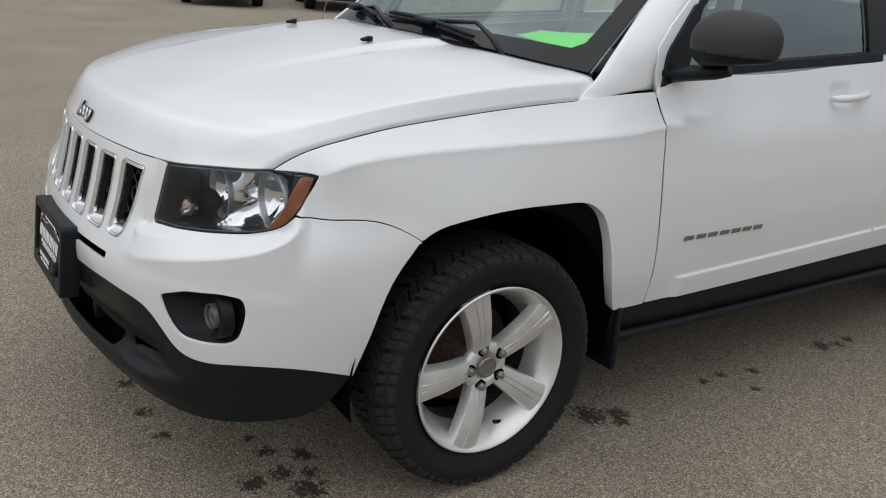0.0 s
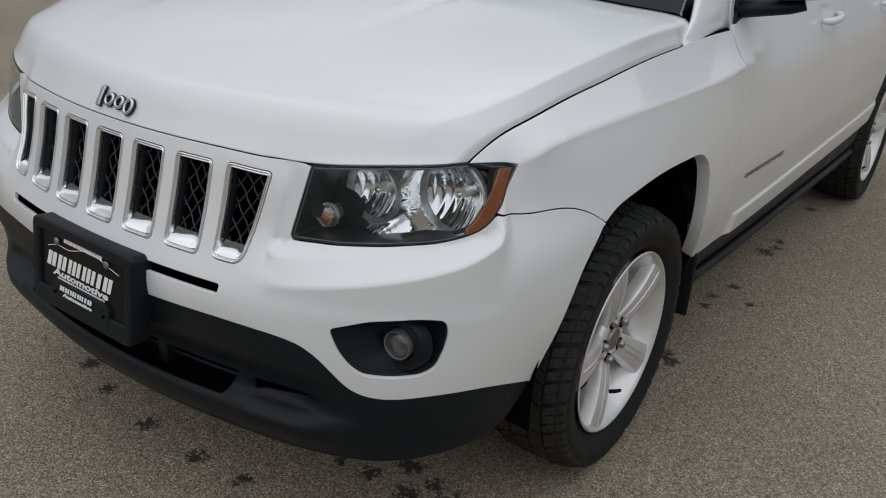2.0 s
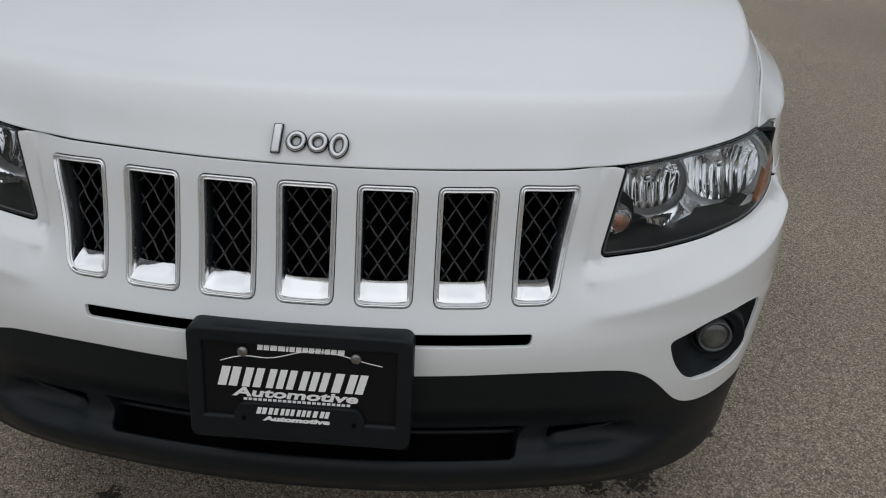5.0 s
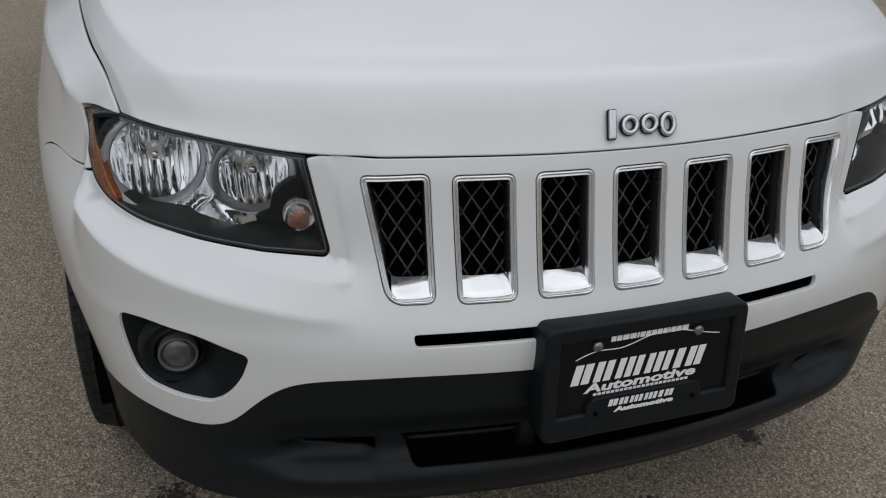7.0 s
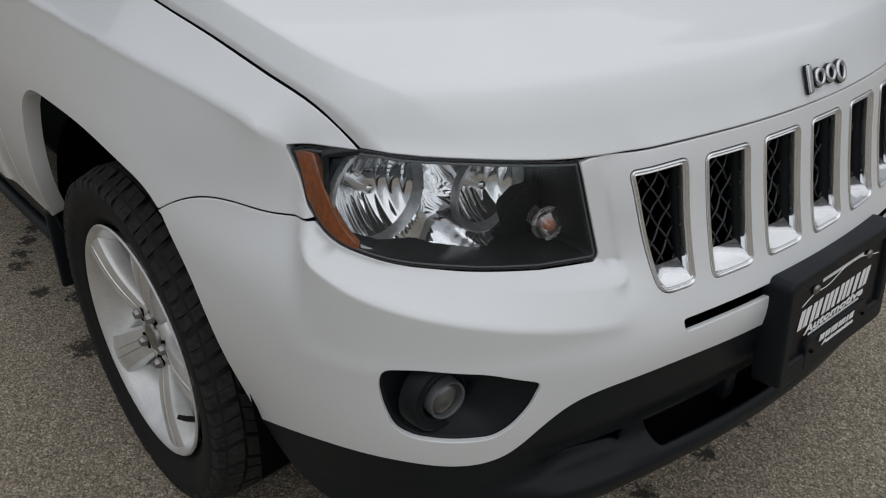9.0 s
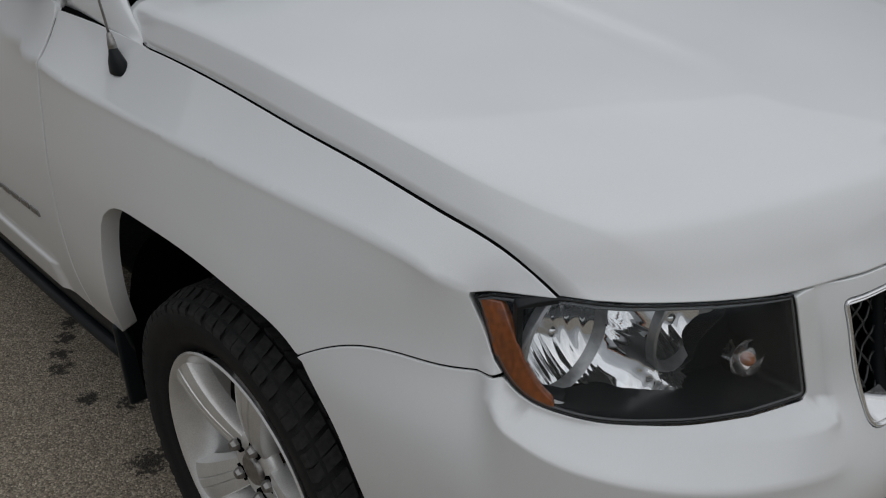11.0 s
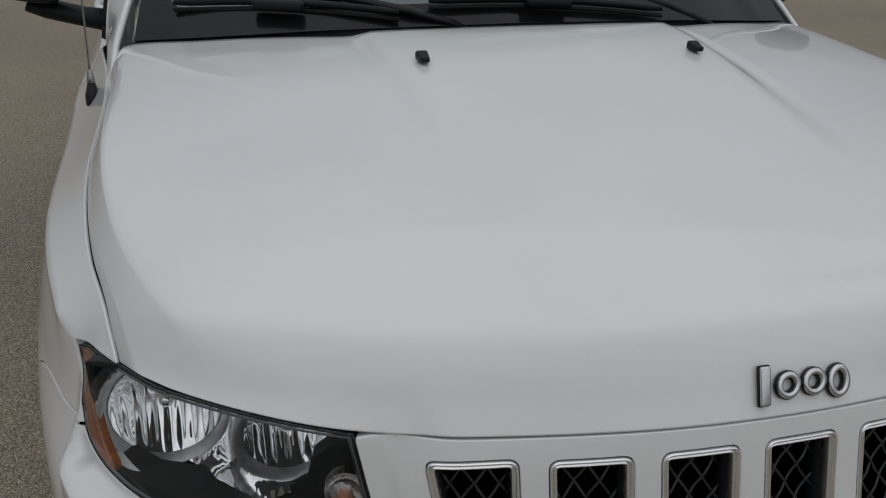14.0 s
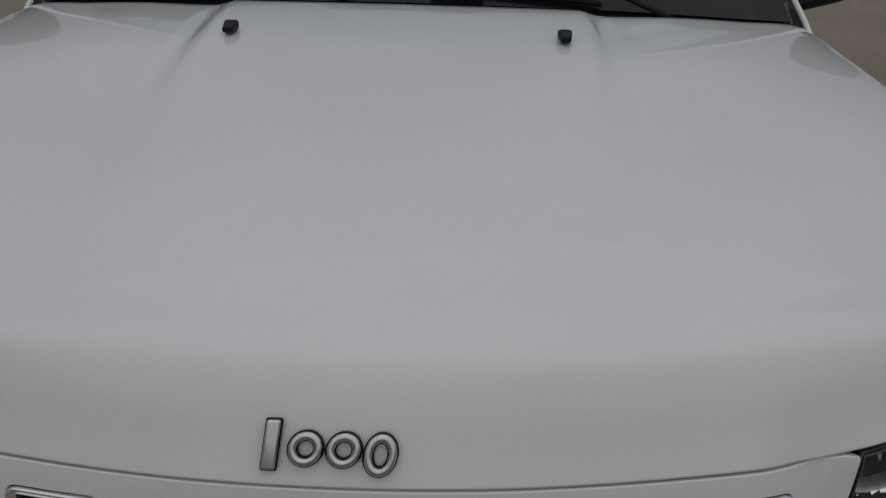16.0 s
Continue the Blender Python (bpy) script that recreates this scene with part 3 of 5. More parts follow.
# columns laid so that one runs along the crease between the flat top and the side slope
CR = pchip((0, .05, .116, .224, .34, .46, .7, 1), (.80, .855, .90, .932, .945, .950, .953, .951))(V)[0]
cols = np.concatenate([np.linspace(0, 1, 52)[:-1] ** .9, 1 + np.array([0, .06, .16, .3, .5, .75, 1.0])])
cols = np.concatenate([-cols[::-1], cols[1:]])
U2 = np.sign(cols)[:, None] * np.where(np.abs(cols)[:, None] <= 1, np.abs(cols)[:, None] * CR[None], CR[None] + (np.abs(cols)[:, None] - 1) * (1 - CR[None]))
u0 = np.linspace(-1, 1, P.shape[0])
P = np.stack([np.stack([np.interp(U2[:, j], u0, P[:, j, k]) for k in range(3)], 1) for j in range(nv)], 1)
P[..., 1] += np.interp(U2[:, 0], u0, np.concatenate([edge_y[::-1], edge_y[1:]]))[:, None] * (1 - V) ** 34
FZ, BZ = np.interp(U2[:, 0], u0, full(half_front)[:, 2])[:, None], np.interp(U2[:, -1], u0, full(half_back)[:, 2])[:, None]
mid_ = P.shape[0] // 2
ridge_z = RIDGE(P[mid_, :, 1])[None, :]
side_z = side_l[:, 2][None, :]
au = np.abs(U2)
drop = pchip((0, .12, .22, .34, .46, .7, 1), (.20, .19, .20, .25, .33, .50, .66))(V)
flat, slope = 1 - drop * (au / CR) ** (2 + 1.5 * V ** 2), (1 - au) / (1 - CR) * (1 - drop)
soft = .010
shape = -soft * np.log(np.exp(-flat / soft) + np.exp(-slope / soft))
shape = np.maximum(shape - shape[0], 0) / (shape[mid_] - shape[0])
Z = side_z + (ridge_z - side_z) * shape
Z += (FZ - Z[:, :1]) * (1 - V) ** 34
P[..., 2] = Z
ax_ = np.abs(P[..., 0])
edge_x = 0.325 - 0.07 * (1 - V) ** .7
P[..., 2] -= (0.0065 * sstep(V, 0.25, 0.6) + 0.0085 * sstep(V, 0.68, 0.96)) * sstep(ax_, edge_x - 0.004, edge_x + 0.024) * (1 - sstep(ax_, edge_x + .12, .74))
P[..., 2] += (BZ - P[:, -1:, 2]) * V ** 3
# keep a shut line round it
P[..., 0] *= 1 - 0.0042
hood = grid("hood", P, PAINT, car, "white painted hood with a raised centre", thick=0.012)

# bumper cover with the grille openings
SLOTS = []
for i in range(7):
    c = (i - 3) * 0.1235
    if i in (0, 6):
        s = 1 if i == 6 else -1
        pts = [(s * .3225, .862, .016), (s * .424, .858, .016), (s * .398, .672, .03), (s * .3225, .672, .018)]
    else:
        pts = [(c - .0485, .859, .016), (c + .0485, .859, .016), (c + .0475, .669, .018), (c - .0475, .669, .018)]
    pts = [(math.copysign(X(abs(x), z)[0], x), z, r) for x, z, r in pts]
    l = fillet(pts)
    SLOTS.append(l if area2(l) > 0 else l[::-1])
FOG = fillet(round_x([(.593, .598, .014), (.664, .626, .02), (.737, .635, .03), (.771, .629, .02), (.775, .60, .02), (.770, .562, .03), (.759, .522, .02), (.739, .506, .02), (.698, .500, .03), (.653, .503, .02), (.631, .520, .02), (.608, .553, .02)]))
SLIT = fillet([(x, z, .009) for x, z in ((-.362, .611), (.362, .611), (.367, .634), (-.367, .634))])
half = [(x, z - .004) for x, z in HOOD_FRONT[:5]]
half = list(flow(round_x(half), 5))
half += list(fillet([X(.474, .875), X(.4885, .8765, .004), X(.4615, .731, .018), X(.50, .7335)])[1:-1])
half += list(flow(round_x([(x, z - g) for x, z in LAMP_LOW[1:]]) + round_y([(-.565, .7870), (-.5415, .8095)]), 5))
half += list(flow(round_y([(y, z - .0028) for y, z in SEAM[1:]]), 4))
half += list(flow(round_y(ARCH_FRONT), 5))
half += list(flow(round_y([(-.410, .409), (-.538, .446)]) + round_x(BORDER[:-1]) + [(0, .556)], 4))
half = np.array(half)
half[0, 0] = 0.0
q = np.linspace(.45, .962, 60)
q2 = np.linspace(.452, .90, 50)
ledge_lines = [np.stack([s * w, h], 1) for s in (1, -1) for w, h in ((q, LEDGE(q)), (q, LEDGE(q) - .006), (q, LEDGE(q) + .006), (q2, LAMP_FOOT(q2) - LIP(q2)), (q2, LAMP_FOOT(q2) - LIP(q2) - .006))]
edge_z = np.linspace(.704, .874, 30)
ledge_lines += [np.stack([s * (w + .18 * (edge_z - .72)), edge_z], 1) for s in (1, -1) for w in (.446, .4555, .465)]
bumper = panel("bumper_cover", S, both(half), SLOTS + [FOG, mirrored(FOG), SLIT], PAINT, car, 0.0125, 0.03, 0.0016, "white painted bumper cover with seven grille openings", hole_lip=0.009, creases=ledge_lines)

# wings
lamp_top = flow(round_x([(.735, .909), (.765, .908), (.789, .903)]), 4)
wing = list(flow(round_y([(y, z + .0028) for y, z in SEAM[::-1]]), 4))
wing += list(flow(round_y([(-.5375, .8165), (-.5045, .862)]) + [X(.791, .897)], 4))
wing += list(lamp_top[::-1])
wing += list(flow(round_y([(y + .001, z - .002) for y, z in GAP[0:]]), 5))
wing += list(flow(round_y([(.262, 1.044), (.40, 1.056), (.517, 1.063)]), 3))
wing += list(flow(round_y([(.519, 1.02), (.519, .966), (.515, .859), (.523, .695), (.538, .553), (.543, .445)]), 4))
wing += round_y([(.430, .441)])
wing += list(flow(round_y([(.428, .445), (.375, .56), (.345, .669), (.318, .735)]), 4))
wing += list(flow(round_y([(.300, .760), (.262, .786), (.17, .800), (-.017, .801), (-.16, .787), (-.24, .766), (-.262, .753)]), 5))
wing = np.array(wing)
for side, loop in (("left", wing), ("right", mirrored(wing))):
    q = np.linspace(1.0, 2.06, 60)
    panel("front_wing", S, loop, [], PAINT, car, 0.016, 0.035, 0.0016, "white painted front wing with a wheel arch", creases=[np.stack([q if side == "left" else -q, SHOULDER(q) + d_], 1) for d_ in (0, -.007, .007, -.018, .018)])

# black lower bumper


def low(uv):
    uv = np.asarray(uv, float)
    a, z = np.abs(uv[:, 0]), uv[:, 1]
    p = S(uv)
    fade = 1 - sstep(a, 0.50, 0.72)
    o = 0.024 * sstep(-z, -0.500, -0.425) * (1 - sstep(-z, -0.402, -0.368)) - 0.020 * sstep(-z, -0.392, -0.358) + 0.022 * sstep(-z, -0.338, -0.286)
    # scoop below each side pocket
    o = o + 0.016 * sstep(a, .41, .44) * (1 - sstep(a, .54, .60)) * sstep(-z, -.425, -.405) * (1 - sstep(-z, -.392, -.352))
    o = o * fade - 0.004 * (1 - fade) * sstep(-z, -.36, -.30)
    e = 1e-3
    t = S(np.stack([uv[:, 0] + e, z], 1)) - S(np.stack([uv[:, 0] - e, z], 1))
    n = np.stack([t[:, 1], -t[:, 0], 0 * z], 1)
    n /= np.linalg.norm(n, axis=1)[:, None]
    return p - n * o[:, None]


half = [(0, .553)] + list(flow(round_x([(x, z - .003) for x, z in BORDER[::-1][1:]]) + round_y([(-.538, .443), (-.412, .406)]), 4))
half += list(flow(round_y([(-.422, .398), (-.465, .345), (-.53, .312)]), 4)) + list(flow([X(.745, .300), X(.69, .292), X(.5, .287), (.25, .286), (0, .286)], 5))
MOUTH = fillet([(-.358, .374, .012), (.358, .374, .012), (.385, .428, .008), (-.385, .428, .008)])
SIDE_SLOT = fillet([(.418, .392, .008), (.540, .400, .006), (.572, .422, .006), (.418, .424, .006)])
lower = panel("lower_bumper", low, both(np.array(half)), [MOUTH, SIDE_SLOT, mirrored(SIDE_SLOT)], BLACK, car, 0.016, 0.04, 0.004, "textured black plastic lower bumper")
# pockets behind the openings, their shade painted on as near-black
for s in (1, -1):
    bucket("intake", low, SIDE_SLOT if s > 0 else mirrored(SIDE_SLOT), (s * .48, .40), [(0, .004), (.002, .02), (.05, .04), (.5, .045)], DARK, lower, "side pocket painted near-black for its shade")
bucket("intake", low, MOUTH, (0, .395), [(0, .004), (.002, .03), (.03, .07), (.5, .08)], DARK, lower, "air intake painted near-black for its shade")
pts = [low(np.array([[a, .400]]))[0] + np.array([0, .020, 0]) for a in np.linspace(-.37, .37, 21)]
part("grille_bar", tube_bm(pts, 0.005, 6), BLACK, lower)
for x in (-.155, .155):
    part("grille_post", box_bm(.03, .05, .060, .006, (x, low(np.array([[x, .40]]))[0][1] + .026, .401)), BLACK, lower)
# near-black sheets added behind the nose in place of the shade there
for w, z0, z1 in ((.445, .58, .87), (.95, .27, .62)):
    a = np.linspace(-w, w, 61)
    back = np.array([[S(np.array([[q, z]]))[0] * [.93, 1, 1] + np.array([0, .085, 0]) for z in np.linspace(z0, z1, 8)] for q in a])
    grid("grille_shade", back, DARK, car, "near-black sheet painted as the shade behind the grille")
part("undertray", box_bm(1.16, 3.7, .03, .01, (0, 1.62, .245)), DARK, car)

# grille surrounds, scoops and wire mesh
for l in SLOTS:
    ring = sweep("grille_surround", S, l, [(.0028, -.007), (.0028, -.0012), (.0034, .0014), (.0048, .0026), (.0062, .0016), (.0072, -.0030), (.0084, -.0036), (.0092, -.0006), (.0108, -.0016), (.0118, -.014), (.006, -.014)], CHROME, car, 0.006, "chrome grille surround")
    sweep("grille_sleeve", S, l, [(.0110, -.013), (.0125, -.050), (.006, -.050), (.005, -.013)], BLACK, ring, 0.008, "black inner wall of the grille opening")
    lo, hi = l.min(0), l.max(0)
    # sloping chrome scoop at the foot
    q = resample(l, 0.006)
    low_pts = q[q[:, 1] < lo[1] + .012]
    xs = np.linspace(low_pts[:, 0].min() + .006, low_pts[:, 0].max() - .006, 9)
    z0 = lo[1] + .0105
    pts = np.zeros((9, 7, 3))
    for i, x in enumerate(xs):
        for j, t in enumerate(np.linspace(0, 1, 7)):
            side_lift = 0.003 * (2 * i / 8 - 1) ** 4
            uv = np.array([[x, z0 + .027 * t + side_lift]])
            pts[i, j] = S(uv)[0] - normals_of(S, uv)[0] * (.0002 + .0250 * t ** 1.2)
    grid("scoop", pts, CHROME, ring, "polished chrome scoop")
    # wire mesh, two ways, woven
    bm = bmesh.new()
    w, h = hi[0] - lo[0], hi[1] - lo[1]
    ins = l + edge_normals(l) * .0115
    for s in (1, -1):
        for k in np.arange(-w, w + h, .0300):
            seg = []
            for t in np.linspace(0, 1, 40):
                zz = lo[1] + .036 + t * (h - .036)
                xx = (lo[0] + k + s * (zz - lo[1]) * .75) if s > 0 else (hi[0] - k + s * (zz - lo[1]) * .75)
                if inside(np.array([[xx, zz]]), ins)[0]:
                    uv = np.array([[xx, zz]])
                    seg.append(S(uv)[0] - normals_of(S, uv)[0] * (.0285 + .0022 * math.sin(zz / .0300 * math.pi * 1.5 + (0 if s > 0 else math.pi) + k / .0300 * math.pi)))
            if len(seg) > 2:
                t_bm = tube_bm(seg[::2] + ([seg[-1]] if len(seg) % 2 == 0 else []), 0.0021, 5)
                tmp = bpy.data.meshes.new("tmp")
                t_bm.to_mesh(tmp)
                t_bm.free()
                bm.from_mesh(tmp)
                bpy.data.meshes.remove(tmp)
    part("wire_mesh", bm, WIRE, ring, "black woven wire mesh")

# ---------------------------------------------------------------- sides, doors and glasshouse


REAR = 2.90  # rear axle


def belt(y):
    return 1.088 + 0.048 * (y - .55)


def door_skin(uv):
    uv = np.asarray(uv, float)
    p = S(uv)
    y, z = p[:, 1], uv[:, 1]
    line = .523 + .034 * (y - .66)
    o = .010 * sstep(-z, -(line + .003), -(line - .009)) * sstep(y, .64, .675)
    # scoop behind the handles
    p[:, 0] += np.sign(uv[:, 0]) * o
    for cy in (1.36, 2.28):
        p[:, 0] -= np.sign(uv[:, 0]) * .014 * np.exp(-((y - cy) / .055) ** 4 - ((z - 1.035) / .028) ** 4)
    return p


y1 = 1.665
crease_y = np.linspace(.60, 2.5, 100)
door_lines = []
for lift in (.004, -.003, -.010):
    door_lines.append(np.array(round_y([(y, .523 + .034 * (y - .66) + lift) for y in crease_y])))
front_door = round_y([(.551, .448), (y1 - .02, .478)]) + list(flow(round_y([(y1 - .016, .485), (y1 - .006, .60), (y1, .80), (y1 + .005, 1.0), (y1 + .01, belt(y1))]), 4))
front_door += list(flow(round_y([(1.3, belt(1.3)), (.9, belt(.9)), (.60, belt(.60)), (.536, 1.072)]), 4))
front_door += list(flow(round_y([(.529, 1.055), (.529, .966), (.525, .859), (.533, .695), (.548, .553)]), 4))
rear_door = round_y([(y1 - .010, .478), (2.44, .50)]) + list(flow(round_y([(2.46, .60), (2.53, .735), (2.66, .82), (2.74, .90), (2.79, 1.0), (2.80, belt(2.80))]), 4))
rear_door += list(flow(round_y([(2.2, belt(2.2)), (1.9, belt(1.9)), (y1 + .016, belt(y1))]), 3)) + list(flow(round_y([(y1 + .011, 1.0), (y1 + .006, .80), (y1 + .001, .60), (y1 - .010, .485)]), 3))
quarter = list(flow(round_y([(2.47, .60), (2.54, .73), (2.69, .80), (REAR, .815), (3.10, .79), (3.24, .71), (3.30, .58), (3.33, .45)]), 4))
quarter += [(5.24, .45), (5.60, .45)] + [(5.60, 1.0), (5.60, 1.15)] + list(flow(round_y([(3.4, 1.165), (3.1, 1.165), (2.807, belt(2.807) - .004)]), 3)) + list(flow(round_y([(2.797, 1.0), (2.747, .90), (2.667, .82), (2.538, .74)]), 3))

GH_TOP = 1.60


def glasshouse(uv):
    """The left side above the belt: way along the car, and height."""
    uv = np.asarray(uv, float)
    y, z = uv[:, 0], uv[:, 1]
    t = np.clip((z - 1.06) / (GH_TOP - 1.06), -.1, 1.1)
    base = .818 - .05 * sstep(y, 2.2, 3.5)
    x = base - .155 * t ** 1.35 - .02 * sstep(y, 2.4, 3.5)
    return np.stack([x, y, z], 1)


front_glass = fillet([(.728, 1.302, .006), (.60, 1.118, .004), (1.600, belt(1.60) + .02, .01), (1.575, 1.535, .03), (1.02, 1.535, .03)])
rear_glass = fillet([(1.72, belt(1.72) + .02, .01), (2.68, belt(2.68) + .02, .02), (2.62, 1.53, .05), (1.70, 1.54, .02)])
upper_front = np.array([(.535, 1.066), (.532, 1.12), (.546, 1.18), (.60, 1.24), (.69, 1.315), (.98, 1.56), (1.10, 1.585), (1.66, 1.59), (1.67, belt(1.67) - .01)])
upper_rear = np.array([(1.675, belt(1.67) - .01), (1.665, 1.59), (2.62, 1.575), (2.77, 1.48), (2.82, belt(2.80) - .01)])

for side in (1, -1):
    lp = (lambda l: np.array(l)) if side > 0 else (lambda l: mirrored(np.array(l)))
    gh = glasshouse if side > 0 else mirror(glasshouse)
    door = panel("front_door", door_skin, lp(front_door), [], PAINT, car, 0.02, 0.02, 0.002, "white painted front door", creases=[lp(c) for c in door_lines])
    panel("window_frame", gh, lp(upper_front), [lp(front_glass)], PAINT, door, 0.03, 0.02, 0.002, "white painted window frame", depth=0.004)
    sweep("window_seal", gh, lp(front_glass), [(-.012, 0), (-.004, .003), (.012, -.001), (.012, -.012), (-.012, -.010)], BLACK, door, 0.03, "black rubber window seal")
    gl = panel("door_glass", gh, lp(front_glass), [], GLASS, door, 0.06, 0.003, 0.0005, "tinted side window", depth=0.010)
    gl.visible_shadow = False
    strip = fillet([(.585, 1.098, .004), (1.66, belt(1.66) - .002, .003), (1.66, belt(1.66) + .022, .003), (.60, 1.122, .004)])
    panel("belt_moulding", gh, lp(strip), [], BLACK, door, 0.04, 0.012, 0.003, "black plastic belt moulding", depth=-0.008)
    pill = fillet([(1.585, belt(1.6) + .02), (1.735, belt(1.7) + .02), (1.715, 1.55), (1.565, 1.55)])
    panel("pillar_trim", gh, lp(pill), [], GLOSS_BLACK, door, 0.05, 0.012, 0.002, "gloss black pillar trim", depth=-0.003)
    sail = fillet([(.552, 1.072, .006), (.640, 1.096, .01), (.670, 1.17, .02), (.725, 1.298, .012), (.700, 1.298, .01), (.572, 1.165, .03)])
    panel("mirror_sail", gh, lp(sail), [], BLACK, door, 0.02, 0.012, 0.003, "black plastic corner trim", depth=-0.006)
    rdoor = panel("rear_door", door_skin, lp(rear_door), [], PAINT, car, 0.03, 0.02, 0.002, "white painted rear door", creases=[lp(c) for c in door_lines])
    panel("window_frame", gh, lp(upper_rear), [lp(rear_glass)], PAINT, rdoor, 0.04, 0.02, 0.002, depth=0.004)
    gl = panel("door_glass", gh, lp(rear_glass), [], GLASS, rdoor, 0.06, 0.003, 0.0005, "tinted side window", depth=0.010)
    gl.visible_shadow = False
    panel("rear_quarter", S, lp(quarter), [], PAINT, car, 0.035, 0.03, 0.002, "white painted rear quarter panel")
    # handles
    for dr, cy in ((door, 1.39), (rdoor, 2.31)):
        pts = []
        for t in np.linspace(0, 1, 13):
            y = cy - .095 + .19 * t
            z = 1.030 + .012 * t
            x = S(np.array([[Y(y, z)[0], z]]))[0, 0]
            pts.append((side * (x + .004 + .032 * math.sin(math.pi * min(1, max(0, t))) ** .35), y, z))
        bm = tube_bm(pts, [.008] + [.013] * 11 + [.008], 10)
        part("door_handle", bm, PAINT, dr, "white painted pull handle")
    # sill: door foot, then a step moulding
    ys = np.linspace(.44, 2.47, 40)
    pts = np.zeros((40, 6, 3))
    for i, y in enumerate(ys):
        for j, (zz, dx) in enumerate(((.470 + .018 * (y - .44), -.020), (.448 + .018 * (y - .44), -.012), (.40, -.022), (.368, -.034), (.352, -.046), (.33, -.06))):
            x = S(np.array([[Y(y, .45)[0], .45]]))[0, 0]
            pts[i, j] = (side * (x + dx - .004), y, zz)
    grid("sill_cladding", pts, BLACK, car, "black plastic sill cladding", 0.01, flip=side < 0)
    rail = [(side * (S(np.array([[Y(y, .45)[0], .45]]))[0, 0] - .026), y, .338 + .004 * math.sin(y)) for y in np.linspace(.46, 2.45, 24)]
    part("sill_step", tube_bm(rail, 0.016, 10), BLACK, car, "black plastic sill lip")
    # mud flap and wheel house
    fl = box_bm(.15, .018, .20, .006, (side * .80, .455, .345))
    part("mud_flap", fl, BLACK, car, "black mud flap behind the front wheel")
    # liner in the near-black of the hollows: arch shade is in its colour
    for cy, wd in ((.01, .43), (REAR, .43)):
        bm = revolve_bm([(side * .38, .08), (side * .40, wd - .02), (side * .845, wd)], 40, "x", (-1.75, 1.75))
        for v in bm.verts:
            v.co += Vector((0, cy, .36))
        part("wheel_house", bm, DARK, car, "dark wheel arch liner with its shade in the colour")
    # a pillar: from the hood corner up to the roof, between windscreen and door
    rows = [((.788, .262, 1.044), (.796, .264, 1.045)), ((.778, .330, 1.094), (.803, .420, 1.058)), ((.757, .400, 1.155), (.806, .515, 1.066)), ((.730, .475, 1.216), (.801, .527, 1.13)), ((.692, .585, 1.305), (.770, .620, 1.25)), ((.645, .79, 1.455), (.715, .80, 1.405)), ((.60, 1.0, 1.60), (.655, .99, 1.565))]
    rows = np.array(rows) * [side, 1, 1]
    k_ = np.arange(len(rows))
    q_ = np.linspace(0, len(rows) - 1, 37)
    inn, outl = (np.stack([pchip(k_, rows[:, e, c])(q_) for c in range(3)], 1) for e in (0, 1))
    pts = np.zeros((37, 9, 3))
    for j, t in enumerate(np.linspace(0, 1, 9)):
        pts[:, j] = (1 - t) * inn + t * outl + np.array([side * .55, -.55, .6]) * (.012 * 4 * t * (1 - t) * np.clip(q_ - .3, 0, 1))[:, None]
    # near-black rod along the pillar edge paints the shade of the seam
    part("pillar_seam_shade", tube_bm((outl - [side * .004, 0, 0])[11:], .003, 6), DARK, car)
    grid("windscreen_pillar", pts, PAINT, car, "white painted windscreen pillar", 0.01, flip=side > 0)

# windscreen with its black border, cowl and roof
WB = full(poly3([(0, .215, 1.138), (.35, .232, 1.132), (.6, .275, 1.118), (.745, .342, 1.104)], 25))
WT = full(poly3([(0, .90, 1.635), (.35, .92, 1.63), (.602, 1.0, 1.60)], 25))
ts = np.linspace(0, 1, 25)[None, :, None]
screen = WB[:, None] * (1 - ts) + WT[:, None] * ts
screen[..., 2] += .028 * np.sin(math.pi * ts[..., 0]) * (1 - .5 * np.linspace(-1, 1, 49)[:, None] ** 2)
ws = grid("windscreen", screen, SCREEN, car, "tinted windscreen")
ws.visible_shadow = False


def on_screen(uv):
    """A point on the windscreen: across -1 to 1, and up from its foot in metres."""
    uv = np.asarray(uv, float)
    k = np.clip((uv[:, 0] + 1) * 24, 0, 47.999)
    i = k.astype(int)
    r = np.clip(uv[:, 1] / .82 * 24, 0, 23.999)
    j = r.astype(int)
    fk, fr = (k - i)[:, None], (r - j)[:, None]
    q = screen
    return (q[i, j] * (1 - fk) + q[i + 1, j] * fk) * (1 - fr) + (q[i, j + 1] * (1 - fk) + q[i + 1, j + 1] * fk) * fr


frit = np.array([(0, .002), (.5, .002), (.992, .002), (.992, .78), (.918, .78), (.908, .10), (.87, .07), (.5, .055), (0, .055), (-.5, .055), (-.87, .07), (-.908, .10), (-.918, .78), (-.992, .78), (-.992, .002), (-.5, .002)])
panel("screen_border", on_screen, frit, [], GLOSS_BLACK, ws, 0.06, 0.002, 0.0005, "black printed border of the windscreen", depth=-0.003)
cw = full(poly3([(0, .115, 1.100), (.35, .15, 1.086), (.6, .24, 1.07), (.755, .32, 1.07)], 25))
cowl = np.stack([cw, cw * .5 + WB * .5 + np.array([0, 0, -.008]), WB + np.array([0, .01, .004])], 1)
grid("cowl", cowl, BLACK, car, "black plastic cowl below the windscreen", 0.01)

